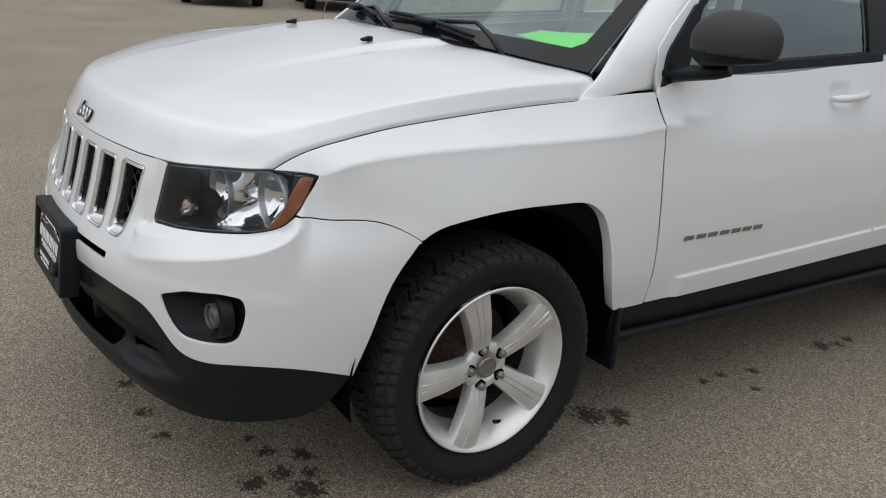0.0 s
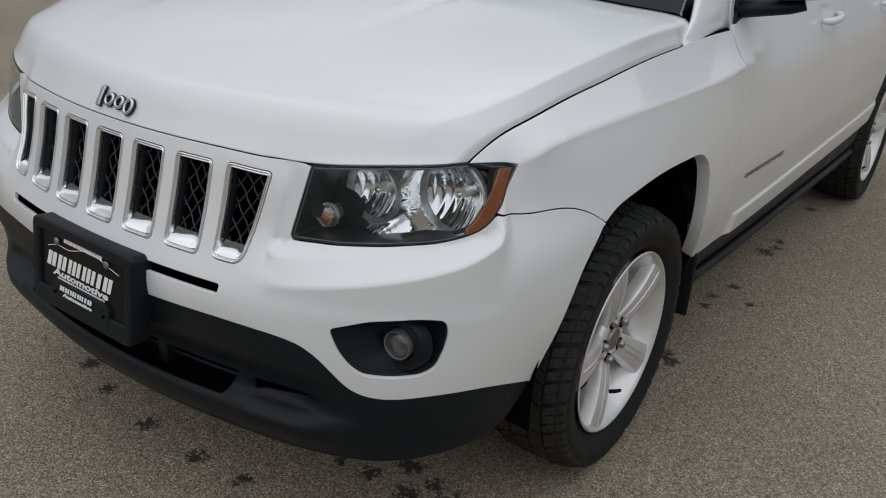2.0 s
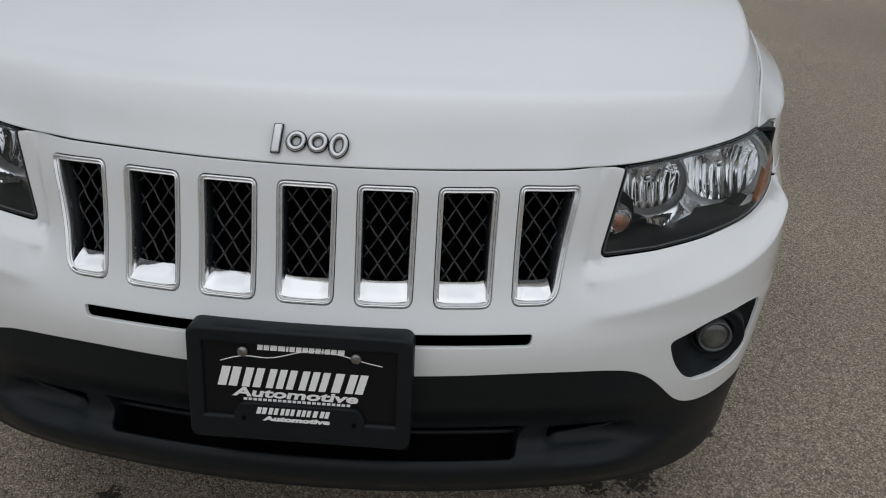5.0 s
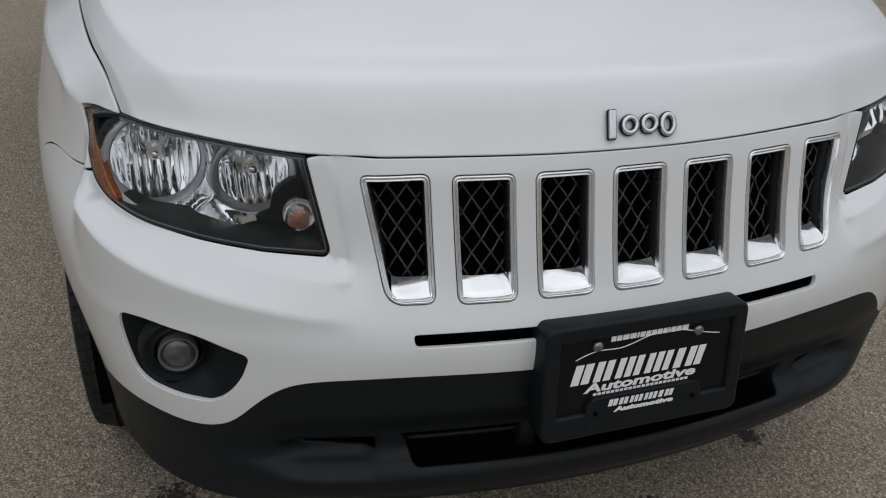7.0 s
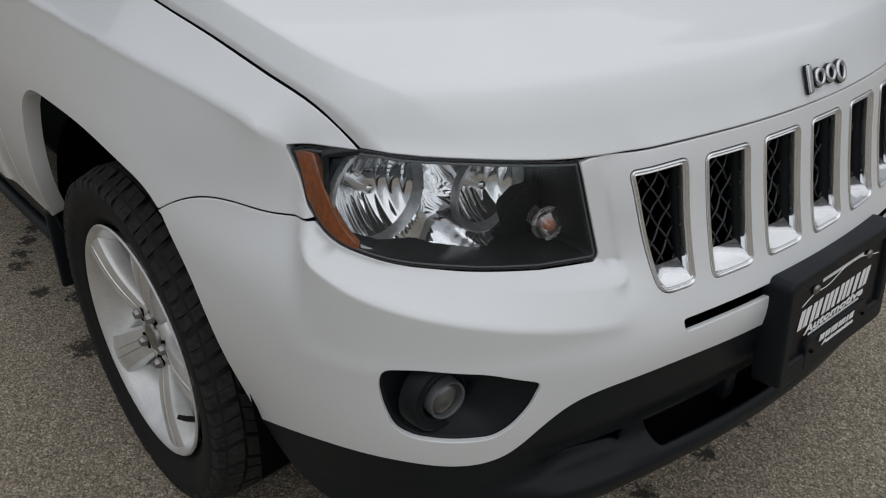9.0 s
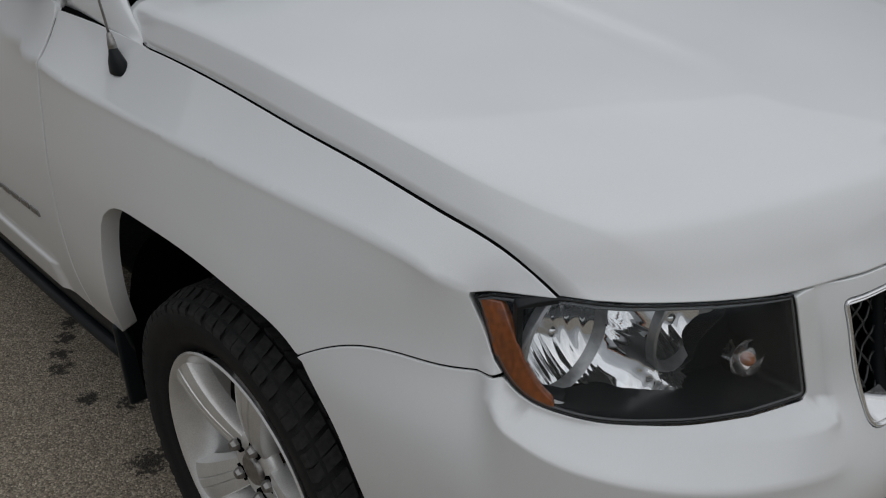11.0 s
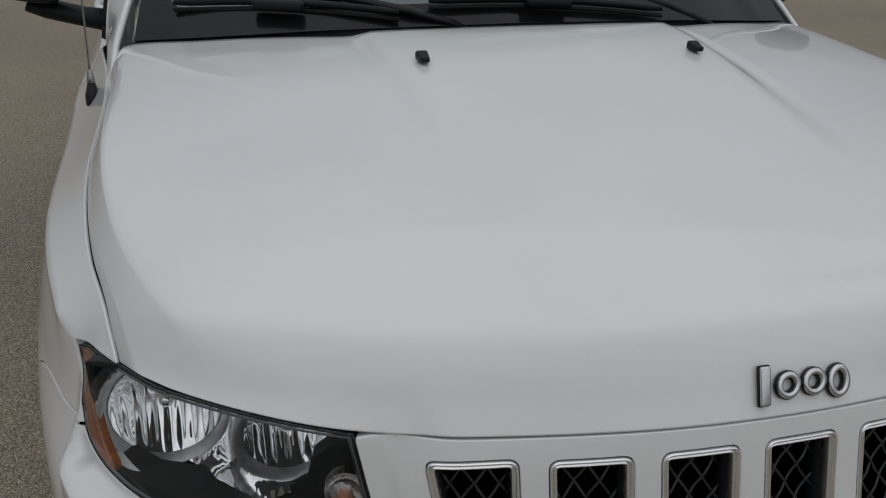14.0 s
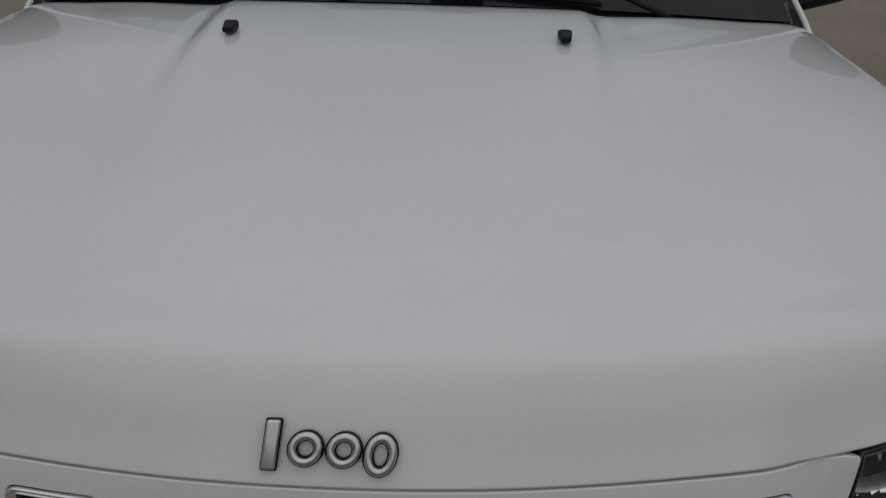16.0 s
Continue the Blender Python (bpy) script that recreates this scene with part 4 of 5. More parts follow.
roof = coons(WT, full(poly3([(0, 3.38, 1.62), (.35, 3.36, 1.615), (.60, 3.28, 1.58)], 25)), poly3([(-.602, 1.0, 1.60), (-.655, 1.7, 1.615), (-.60, 3.28, 1.58)], 21), poly3([(.602, 1.0, 1.60), (.655, 1.7, 1.615), (.60, 3.28, 1.58)], 21))
roof[..., 2] += .02 * np.sin(np.linspace(0, math.pi, 21))[None] * (1 - np.linspace(-1, 1, 49)[:, None] ** 2)
grid("roof", roof, PAINT, car, "white painted roof", 0.02)
for s in (1, -1):
    pts = poly3([(s * .655, .99, 1.565), (s * .665, 1.7, 1.59), (s * .64, 2.8, 1.575), (s * .60, 3.28, 1.56)], 16)
    part("roof_rail_trim", tube_bm(pts, .03, 10), PAINT, car, "white painted roof edge")
# rear glasshouse and tailgate
ring_low = full(poly3([(0, 3.73, 1.16), (.5, 3.67, 1.16), (.72, 3.53, 1.16), (.80, 2.82, 1.16)], 20))
ring_top = full(poly3([(0, 3.38, 1.62), (.5, 3.33, 1.60), (.60, 3.28, 1.57), (.655, 2.66, 1.575)], 20))
tail = np.stack([ring_low, ring_low * .5 + ring_top * .5 + np.array([0, .04, 0]), ring_top], 1)
grid("tailgate_glass", tail, GLASS, car, "dark tinted rear glass")
for s in (1, -1):
    lo_, hi_ = poly3([(s * .815, 3.18, 1.15), (s * .765, 3.51, 1.15), (s * .60, 3.67, 1.15)], 13), poly3([(s * .675, 3.03, 1.585), (s * .64, 3.29, 1.585), (s * .50, 3.38, 1.60)], 13)
    md_ = (lo_ + hi_) / 2 + np.array([s * .02, .06, 0])
    grid("rear_pillar", np.stack([lo_, lo_ * .3 + md_ * .7, hi_ * .3 + md_ * .7, hi_], 1), PAINT, car, "white painted rear pillar", 0.012, flip=s < 0)
tail = np.stack([full(poly3([(0, 3.79, .45), (.5, 3.76, .45), (.77, 3.63, .45), (.86, 3.45, .45)], 12)) + np.array([0, -.03 if k in (0,) else 0.0, .09 * k]) for k in range(9)], 1)
grid("tailgate", tail, PAINT, car, "white painted tailgate", 0.01)
part("rear_bumper", box_bm(1.6, .16, .22, .05, (0, 3.69, .40)), BLACK, car, "black plastic rear bumper")

# ---------------------------------------------------------------- cabin
dash = [np.array([(x, .33 + .12 * (x / .7) ** 2, 1.10), (x, .56, 1.128), (x, .85, 1.12), (x, .98, 1.07), (x, 1.02, .90)]) for x in np.linspace(-.70, .70, 15)]
grid("dashboard", np.array(dash), DASH, car, "dark grey dashboard", 0.01)
part("cabin_floor", box_bm(1.4, 2.6, .02, 0, (0, 1.9, .38)), SEAT, car, "dark cabin floor")
for s in (1, -1):
    seat = part("seat_cushion", box_bm(.50, .52, .18, .06, (s * .37, 1.42, .62)), SEAT, car, "dark cloth seat")
    b = box_bm(.48, .14, .62, .06, (0, 0, .31))
    bmesh.ops.transform(b, matrix=pose(s * .37, 1.68, .70, -14), verts=b.verts[:])
    part("seat_back", b, SEAT, seat)
    b = box_bm(.26, .10, .18, .045, (0, 0, 0))
    bmesh.ops.transform(b, matrix=pose(s * .37, 1.86, 1.42, -14), verts=b.verts[:])
    part("head_rest", b, SEAT, seat)
part("rear_bench", box_bm(1.25, .16, .70, .06, (0, 2.78, .95)), SEAT, car, "dark cloth rear bench")
part("steering_wheel", tube_bm([Vector((.37 + .185 * math.cos(t), 1.06 + .06 * math.sin(t), 1.02 + .175 * math.sin(t))) for t in np.linspace(0, 2 * math.pi, 33)[:-1]], .015, 8, True), DASH, car, "black steering wheel")

# ---------------------------------------------------------------- wheels


def tyre_bm(width=.226, radius=.345, rim=.238):
    w = width / 2
    prof = [(-w * .72, rim - .004), (-w * .86, rim + .012), (-w * 1.0, rim + .045), (-w * 1.03, rim + .072), (-w * .97, radius - .022), (-w * .86, radius - .010), (-w * .6, radius - .0085), (0, radius - .0075), (w * .6, radius - .0085), (w * .86, radius - .010), (w * .97, radius - .022), (w * 1.03, rim + .072), (w * 1.0, rim + .045), (w * .965, rim + .040), (w * .955, rim + .028), (w * .90, rim + .018), (w * .86, rim + .012), (w * .80, rim - .001), (w * .72, rim - .004)]
    bm = revolve_bm(prof, 96)
    return bm


def tread_bm(width=.226, radius=.345):
    w = width / 2
    bm = bmesh.new()
    # tread blocks: two shoulder rows that reach round onto the wall, three ribs of sipes
    def block(x0, x1, t0, t1, r0, r1, skew=0.0, drop0=0.0, drop1=0.0):
        vs = []
        for r, dp in ((r0, 1), (r1, 1)):
            for x, dr in ((x0, drop0), (x1, drop1)):
                for t in (t0, t1):
                    tt = t + skew * (x - x0)
                    rr = r - dr
                    vs.append(bm.verts.new((x, rr * math.sin(tt), rr * math.cos(tt))))
        a, b, c, d, e, f2, g2, h = vs
        for q in ((e, f2, h, g2), (a, c, d, b), (a, b, f2, e), (c, g2, h, d), (a, e, g2, c), (b, d, h, f2)):
            bm.faces.new(q)
    n = 72
    st = 2 * math.pi / n
    for k in range(n):
        jig = .12 * st * math.sin(k * 2.4)
        t = k * st + jig
        for s in (1, -1):
            block(s * w * .60, s * w * .985, t + .08 * st, t + .82 * st, radius - .013, radius, s * 1.1, 0.0, .016)
            block(s * w * .985, s * w * 1.012, t + .08 * st + .045, t + .82 * st + .045, radius - .032, radius - .016, 0, 0, .006)
            block(s * w * .24, s * w * .54, t + .3 * st, t + 1.12 * st, radius - .012, radius + .0005, s * -1.6)
        block(-w * .19, w * .19, t + .1 * st, t + .85 * st, radius - .012, radius + .001, 1.2)
    bmesh.ops.recalc_face_normals(bm, faces=bm.faces[:])
    return bm


def rim_bm(radius=.239, width=.103):
    """The outer lip and the deep sloping dish behind it."""
    prof = [(.004, .192), (.030, .199), (width - .040, radius - .030), (width - .022, radius - .0185), (width - .010, radius - .0105), (width - .005, radius - .003), (width, radius + .001), (width + .003, radius - .002), (width + .001, radius - .007), (width - .010, radius - .0135), (width - .024, radius - .0225), (width - .044, radius - .034), (.030, .194), (.004, .187), (.004, .192)]
    return revolve_bm(prof, 96)


def spoke_bm():
    """One broad spoke with a groove down its face; it reaches from the hub up to the rim along z, its face towards x."""
    bm = bmesh.new()
    rows = []
    for k in range(15):
        t = k / 14
        r = .048 + (.2345 - .048) * t
        half = .0285 + .0175 * t + .005 * t ** 8
        face = .070 + .029 * t + .009 * math.sin(math.pi * t)
        ring = []
        # a broad flat face with bevelled flanks and two fine lines along its middle
        for c, dx in ((-1.0, -.034), (-1.0, -.010), (-.90, -.001), (-.60, .0), (-.27, .0), (-.22, -.0035), (-.17, .0008), (.17, .0008), (.22, -.0035), (.27, .0), (.60, .0), (.90, -.001), (1.0, -.010), (1.0, -.034)):
            groove = min(1.0, t / .30) * min(1.0, (1 - t) / .12)
            d = dx if abs(c) > .3 else dx * groove
            curve = -.10 * (c * half) ** 2 / .03
            ring.append(bm.verts.new((face + d + curve, c * half, r)))
        rows.append(ring)
    for a, b in zip(rows, rows[1:]):
        for i in range(len(a) - 1):
            bm.faces.new((a[i], a[i + 1], b[i + 1], b[i]))
        bm.faces.new((a[-1], a[0], b[0], b[-1]))
    bm.faces.new(rows[0])
    bm.faces.new(rows[-1][::-1])
    bmesh.ops.recalc_face_normals(bm, faces=bm.faces[:])
    return bm


def wheel(turn, m):
    """A road wheel; its outer face looks along x. turn: degrees."""
    hub = part("wheel", revolve_bm([(-.06, .0), (-.06, .145), (-.035, .145), (-.035, .07), (.06, .062), (.06, 0)], 40), RUST, car, "alloy road wheel with a black tyre")
    hub.matrix_local = m
    part("tyre", tyre_bm(), RUBBER, hub, "black all-season tyre")
    tagged(part("tread", tread_bm(), TREAD, hub, "worn tread blocks", smooth=False), kind="stuff")
    sharp(part("rim", rim_bm(), ALLOY, hub, "silver alloy rim"), 40)
    part("barrel", revolve_bm([(-.103, .222), (-.103, .239), (-.09, .238), (0, .212), (.057, .214), (.057, .2105), (0, .204), (-.103, .208), (-.103, .222)], 72), DUSTY_SHADED, hub, "dusty inner barrel of the rim with its shade painted in")
    part("centre", revolve_bm([(.045, .070), (.060, .072), (.070, .062), (.073, .045), (.070, .040), (.066, .036), (.066, 0.0)], 48), ALLOY, hub)
    part("centre_cap", revolve_bm([(.060, .031), (.074, .031), (.0775, .028), (.078, .024), (.0768, .022), (.0775, .012), (.078, 0)], 40), STEEL, hub, "grey centre cap")
    # near-black disc across the barrel, painted shade behind the spokes
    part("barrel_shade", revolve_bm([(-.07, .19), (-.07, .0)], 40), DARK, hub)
    for k in range(5):
        a = radians(turn + 72 * k)
        bm = spoke_bm()
        bmesh.ops.rotate(bm, matrix=Matrix.Rotation(-a, 3, "X"), verts=bm.verts[:])
        sharp(part("spoke", bm, ALLOY, hub), 30)
        bm = revolve_bm([(.05, .0125), (.074, .0125), (.080, .0118), (.087, .0085), (.089, 0)], 6)
        bmesh.ops.translate(bm, vec=(0, .0555 * math.sin(a), .0555 * math.cos(a)), verts=bm.verts[:])
        part("lug_nut", bm, STEEL, hub, "steel lug nut", smooth=False)
        bm = revolve_bm([(.062, .0175), (.0735, .0175), (.0735, .0)], 20)
        bmesh.ops.translate(bm, vec=(0, .0555 * math.sin(a), .0555 * math.cos(a)), verts=bm.verts[:])
        part("nut_seat", bm, DARK, hub)
    a = radians(turn + 184)
    b = tube_bm([(.070, .186 * math.sin(a), .186 * math.cos(a)), (.088, .176 * math.sin(a), .176 * math.cos(a)), (.10, .166 * math.sin(a), .166 * math.cos(a))], [.006, .0055, .0045], 8)
    part("valve", b, RUBBER, hub, "black valve stem")
    return hub


wheel(-18, pose(.768, 0, .343))
wheel(-56, pose(-.768, 0, .343, 0, 0, 180))
wheel(10, pose(.806, REAR, .343))
wheel(30, pose(-.806, REAR, .343, 0, 0, 180))

# near-black rods laid behind the shut lines, painting the shade in the gaps
for side in (1, -1):
    for name_, line in (("door", [(.526, 1.05), (.525, .966), (.521, .859), (.529, .695), (.544, .553), (.552, .47)]), ("rear", [(y1, 1.10), (y1, .80), (y1 - .005, .60), (y1 - .012, .49)]), ("seam", SEAM), ("gap", GAP), ("foot", [(.262, 1.045), (.40, 1.057), (.517, 1.064)])):
        pts = S(flow(round_y(line), 4))
        n_ = normals_of(S, flow(round_y(line), 4))
        pts = (pts - n_ * .0145) * [side, 1, 1]
        part("shut_line_shade", tube_bm(pts, .011, 8), DARK, car)
nose = S(flow([(math.copysign(X(abs(x), z)[0], x) if x else 0.0, z) for x, z in [(-x, z) for x, z in HOOD_FRONT[1:5][::-1]] + HOOD_FRONT[:5]], 3))
part("shut_line_shade", tube_bm(nose + np.array([0, .024, -.004]), .014, 6), DARK, car)

# ---------------------------------------------------------------- ground
asphalt = material("asphalt", (0.12, 0.11, 0.10), 0.85)
n, l = asphalt.node_tree.nodes, asphalt.node_tree.links
b = n["Principled BSDF"]
co = n.new("ShaderNodeTexCoord")


def tex(kind, scale, detail=6.0, vec=None):
    t = n.new(kind)
    t.inputs["Scale"].default_value = scale
    if kind == "ShaderNodeTexNoise":
        t.inputs["Detail"].default_value = detail
    l.new(vec or co.outputs["Object"], t.inputs["Vector"])
    return t


def ramp(src, stops):
    r = n.new("ShaderNodeValToRGB")
    e = r.color_ramp.elements
    while len(e) < len(stops):
        e.new(0.5)
    for k, (p, c) in enumerate(stops):
        e[k].position, e[k].color = p, (*c, 1)
    l.new(src, r.inputs[0])
    return r.outputs[0]


def mixc(a, c, fac, mode="MIX"):
    m = n.new("ShaderNodeMix")
    m.data_type, m.blend_type = "RGBA", mode
    if isinstance(fac, float):
        m.inputs["Factor"].default_value = fac
    else:
        l.new(fac, m.inputs["Factor"])
    for s, k in ((a, "A"), (c, "B")):
        sock = [i for i in m.inputs if i.name == k and i.type == "RGBA"][0]
        if isinstance(s, tuple):
            sock.default_value = (*s, 1)
        else:
            l.new(s, sock)
    return [o for o in m.outputs if o.type == "RGBA"][0]


stones = tex("ShaderNodeTexVoronoi", 215)
stone_col = ramp(stones.outputs["Color"], ((0.0, (.10, .085, .065)), (.35, (.270, .230, .176)), (.7, (.41, .354, .274)), (1.0, (.70, .625, .50))))
fine = tex("ShaderNodeTexNoise", 420, 3)
gaps = ramp(stones.outputs["Distance"], ((0.0, (1, 1, 1)), (.42, (.92, .92, .92)), (.75, (.35, .34, .32))))
base = mixc(stone_col, gaps, 0.6, "MULTIPLY")
base = mixc(base, ramp(fine.outputs["Fac"], ((.3, (.72, .72, .72)), (.7, (1.15, 1.15, 1.15)))), 0.8, "MULTIPLY")
big = tex("ShaderNodeTexNoise", 0.7, 6)
base = mixc(base, ramp(big.outputs["Fac"], ((.3, (.86, .85, .84)), (.7, (1.1, 1.09, 1.07)))), 1.0, "MULTIPLY")
# oil and water spots where the cars stand
STAINS = [(.735, .53, .10), (.768, .62, .07), (.815, .60, .05), (.76, 1.78, .065), (.785, 1.86, .045), (.773, 1.95, .04), (.75, 1.08, .035), (.742, 1.18, .035), (.775, 1.32, .04), (.874, 1.205, .03), (.762, 2.52, .05), (.578, -.56, .065), (.51, -.38, .055), (.568, -.47, .055), (.672, -.44, .085), (.60, -.40, .04), (.449, -.469, .045), (.362, -.484, .03), (.229, -.695, .04), (.075, -.707, .045), (-.13, -.70, .05), (-.35, -.67, .04), (-.50, -.62, .055), (-.74, -.39, .07), (.88, -.248, .025), (-.72, 1.27, .06), (-.84, 1.06, .05), (-.77, 1.20, .05), (-.76, .79, .06), (-.83, .54, .08), (-.81, 1.13, .05), (-.84, .88, .05)]
sep = n.new("ShaderNodeSeparateXYZ")
l.new(co.outputs["Object"], sep.inputs[0])
total = None
for x, y, r in STAINS:
    d = n.new("ShaderNodeVectorMath")
    d.operation = "DISTANCE"
    l.new(co.outputs["Object"], d.inputs[0])
    d.inputs[1].default_value = (x, y, 0)
    m = n.new("ShaderNodeMapRange")
    m.inputs["From Min"].default_value, m.inputs["From Max"].default_value = 0.0, r * 2.3
    m.inputs["To Min"].default_value, m.inputs["To Max"].default_value = 1.0, 0.0
    l.new(d.outputs["Value"], m.inputs["Value"])
    if total is None:
        total = m.outputs[0]
    else:
        mx = n.new("ShaderNodeMath")
        mx.operation = "MAXIMUM"
        l.new(total, mx.inputs[0])
        l.new(m.outputs[0], mx.inputs[1])
        total = mx.outputs[0]
blot = tex("ShaderNodeTexNoise", 55, 10)
blot.inputs["Roughness"].default_value = 0.72
sm = n.new("ShaderNodeMath")
sm.operation = "MULTIPLY"
l.new(total, sm.inputs[0])
l.new(blot.outputs["Fac"], sm.inputs[1])
mask = ramp(sm.outputs[0], ((.355, (0, 0, 0)), (.42, (.95, .95, .95))))
base = mixc(base, (.022, .019, .015), mask)
l.new(base, b.inputs["Base Color"])
bp = n.new("ShaderNodeBump")
bp.inputs["Strength"].default_value, bp.inputs["Distance"].default_value = 0.7, 0.004
inv = n.new("ShaderNodeMath")
inv.operation = "SUBTRACT"
inv.inputs[0].default_value = 1.0
l.new(stones.outputs["Distance"], inv.inputs[1])
l.new(inv.outputs[0], bp.inputs["Height"])
l.new(bp.outputs[0], b.inputs["Normal"])
bm = bmesh.new()
bmesh.ops.create_grid(bm, x_segments=8, y_segments=8, size=900)
ground = part("ground", bm, asphalt)
tagged(ground, "weathered grey-brown asphalt of a large lot", "ground", kind="structure")


# ---------------------------------------------------------------- lamps
HL = list(fillet([X(.4915, .872), X(.4655, .735, .014), X(.50, .7365)])[1:-1])
HL += list(flow(round_x([(x, z + g) for x, z in LAMP_LOW[1:]]) + round_y([(y - g, z + g) for y, z in LAMP_OUT]) + [X(.786, .896)], 5))
HL += list(flow([X(.786, .899)] + round_x([(x, z - .0025) for x, z in HOOD_FRONT[::-1][:4] + [(.4925, .8815)]]), 5)[1:])
HL = np.array(HL)


LAMP_SLOPE = .274


def lamp_plane(uv):
    """The bezel deep in the lamp: across and up."""
    uv = np.asarray(uv, float)
    return np.stack([uv[:, 0], -.634 + LAMP_SLOPE * (np.abs(uv[:, 0]) - .53) + .42 * np.maximum(np.abs(uv[:, 0]) - .715, 0), uv[:, 1]], 1)


def bowl(name, centre, radius, depth, parent, side):
    """A round lamp reflector that looks ahead: flutes stand in its hollow, with a bulb on its axis."""
    cx, cy, cz = centre
    n, rows = 97, 33
    pts = np.zeros((n, rows, 3))
    for i, u in enumerate(np.sin(np.linspace(-.5, .5, n) * math.pi) * .999):
        h = math.sqrt(1 - u * u)
        for j, v in enumerate(np.linspace(-1, 1, rows) * h):
            r2 = u * u + v * v
            flute = .0026 * abs(math.sin(u * radius / .0135 * math.pi)) * min(1, (1 - r2) * 5) * min(1, r2 * 5) * (.35 + .65 * (v < .45))
            pts[i, j] = (cx + side * u * radius, cy + depth * (1 - r2) - flute, cz + v * radius)
    ob = grid(name, pts, REFLECTOR, parent, "round mirrored lamp reflector with upright flutes")
    # bevelled ring round it, finely ribbed
    bm = bmesh.new()
    rings = []
    for y, r in ((.004, radius - .001), (-.010, radius + .006), (-.013, radius + .009), (-.011, radius + .012), (.0, radius + .013)):
        rings.append([bm.verts.new((cx + (r + (.0007 * (k % 2) if r < radius + .004 else 0)) * math.cos(t), cy + y, cz + r * math.sin(t))) for k, t in enumerate(np.linspace(0, 2 * math.pi, 145)[:-1])])
    for q, r in zip(rings, rings[1:]):
        for k in range(144):
            bm.faces.new((q[k], q[(k + 1) % 144], r[(k + 1) % 144], r[k]))
    bmesh.ops.recalc_face_normals(bm, faces=bm.faces[:])
    sharp(part("ring", bm, RIBBED, ob, "finely ribbed grey ring"), 40)
    bm = revolve_bm([(-.0, .012), (.016, .012), (.018, .009), (.036, .009), (.041, .006), (.042, 0)], 20, "y")
    bmesh.ops.scale(bm, vec=(1, -1, 1), verts=bm.verts[:])
    bmesh.ops.translate(bm, vec=(cx, cy + depth, cz), verts=bm.verts[:])
    bmesh.ops.recalc_face_normals(bm, faces=bm.faces[:])
    part("bulb", bm, CHROME, ob, "capped bulb")
    return ob


TRIM = np.array([(.7665, .846), (.7635, .806), (.752, .776), (.716, .7605), (.670, .7525), (.628, .7485), (.590, .746), (.557, .749), (.5315, .759), (.526, .784), (.511, .798), (.490, .812), (.487, .845), (.487, .905), (.60, .905), (.70, .905), (.7665, .900)])
for side in (1, -1):
    lp = (lambda q: np.array(q)) if side > 0 else (lambda q: mirrored(np.array(q)))
    # housing: walls from the edge of the lens back to the bezel
    l = resample(HL, .01)
    front = S(l)
    n_ = normals_of(S, l)
    foot = np.stack([np.clip(front[:, 0], .468, .7715), front[:, 2]], 1)
    foot = foot + (np.array([.63, .82]) - foot) * .015
    rear = lamp_plane(foot)
    rear[:, 1] = np.maximum(rear[:, 1], front[:, 1] + .012)
    inw = np.stack([.63 - front[:, 0], 0 * l[:, 0], .82 - front[:, 2]], 1) * .035
    walls = np.stack([front - n_ * .0025, front - n_ * .006 + inw * .8, front * .85 + rear * .15 + inw, front * .5 + rear * .5 + inw * .6, rear, rear + [0, .02, 0]], 1)
    walls = np.concatenate([walls, walls[:1]]) * [side, 1, 1]
    lamp = grid("headlight", walls, HOUSING, car, "headlight with a black housing and twin round reflectors")
    ln = panel("lens", S, lp(HL), [], LENS, lamp, 0.02, 0.006, 0.002, "clear plastic lens", depth=0.001)
    ln.visible_shadow = False
    sweep("gasket", S, lp(HL), [(-.0018, -.012), (-.0006, -.0008), (.0012, -.0006), (.0022, -.006)], GLOSS_BLACK, lamp, 0.01, "black edge of the lens", close=False)
    sweep("lens_rim", S, lp(HL), [(.0022, -.0030), (.0028, -.0016), (.0042, -.0018), (.0050, -.0036)], GREY_RIM, lamp, 0.01, "pale moulded rim of the lens", close=False)
    flat_hl = np.stack([np.minimum(foot[:, 0], .7700), foot[:, 1]], 1)
    panel("bezel", lamp_plane, lp(flat_hl), [lp(TRIM)], HOUSING, lamp, 0.012, 0.02, 0.002, "black bezel", hole_lip=0.028, depth=-0.004)
    main, inner = (side * .691, -.546, .825), (side * .552, -.618, .817)
    bowl("main_reflector", main, .066, .050, lamp, side)
    bowl("high_beam_reflector", inner, .053, .046, lamp, side)
    # mirrored trim between the bowls: broad upright ribs above, fine slanting ones below
    ux, uz = np.linspace(.475, .770, 149), np.linspace(.735, .915, 46)
    gx, gz = np.meshgrid(ux, uz, indexing="ij")
    d1 = np.maximum(np.hypot(gx - .691, gz - .825) - .076, 0) + 1e-4
    d2 = np.maximum(np.hypot(gx - .552, gz - .817) - .063, 0) + 1e-4
    yy = (-.556 * d2 - .628 * d1) / (d1 + d2)
    free = np.minimum(1, np.minimum(d1, d2) / .012)
    up = sstep(gz, .800, .812)
    slant = gx - .8 * (gz - .78) * np.sign(gx - .63)
    yy += free * (up * .005 * np.abs(np.sin(gx / .017 * math.pi)) + (1 - up) * (.0022 * np.abs(np.sin(slant / .012 * math.pi)) - .72 * np.maximum(.800 - gz, 0)))
    pts = np.stack([gx, yy, gz], -1)
    q = (pts[1:, 1:] + pts[:-1, :-1]) / 2  # middles of the faces
    keep = (np.hypot(q[..., 0] - .691, q[..., 2] - .825) > .074) & (np.hypot(q[..., 0] - .552, q[..., 2] - .817) > .061)
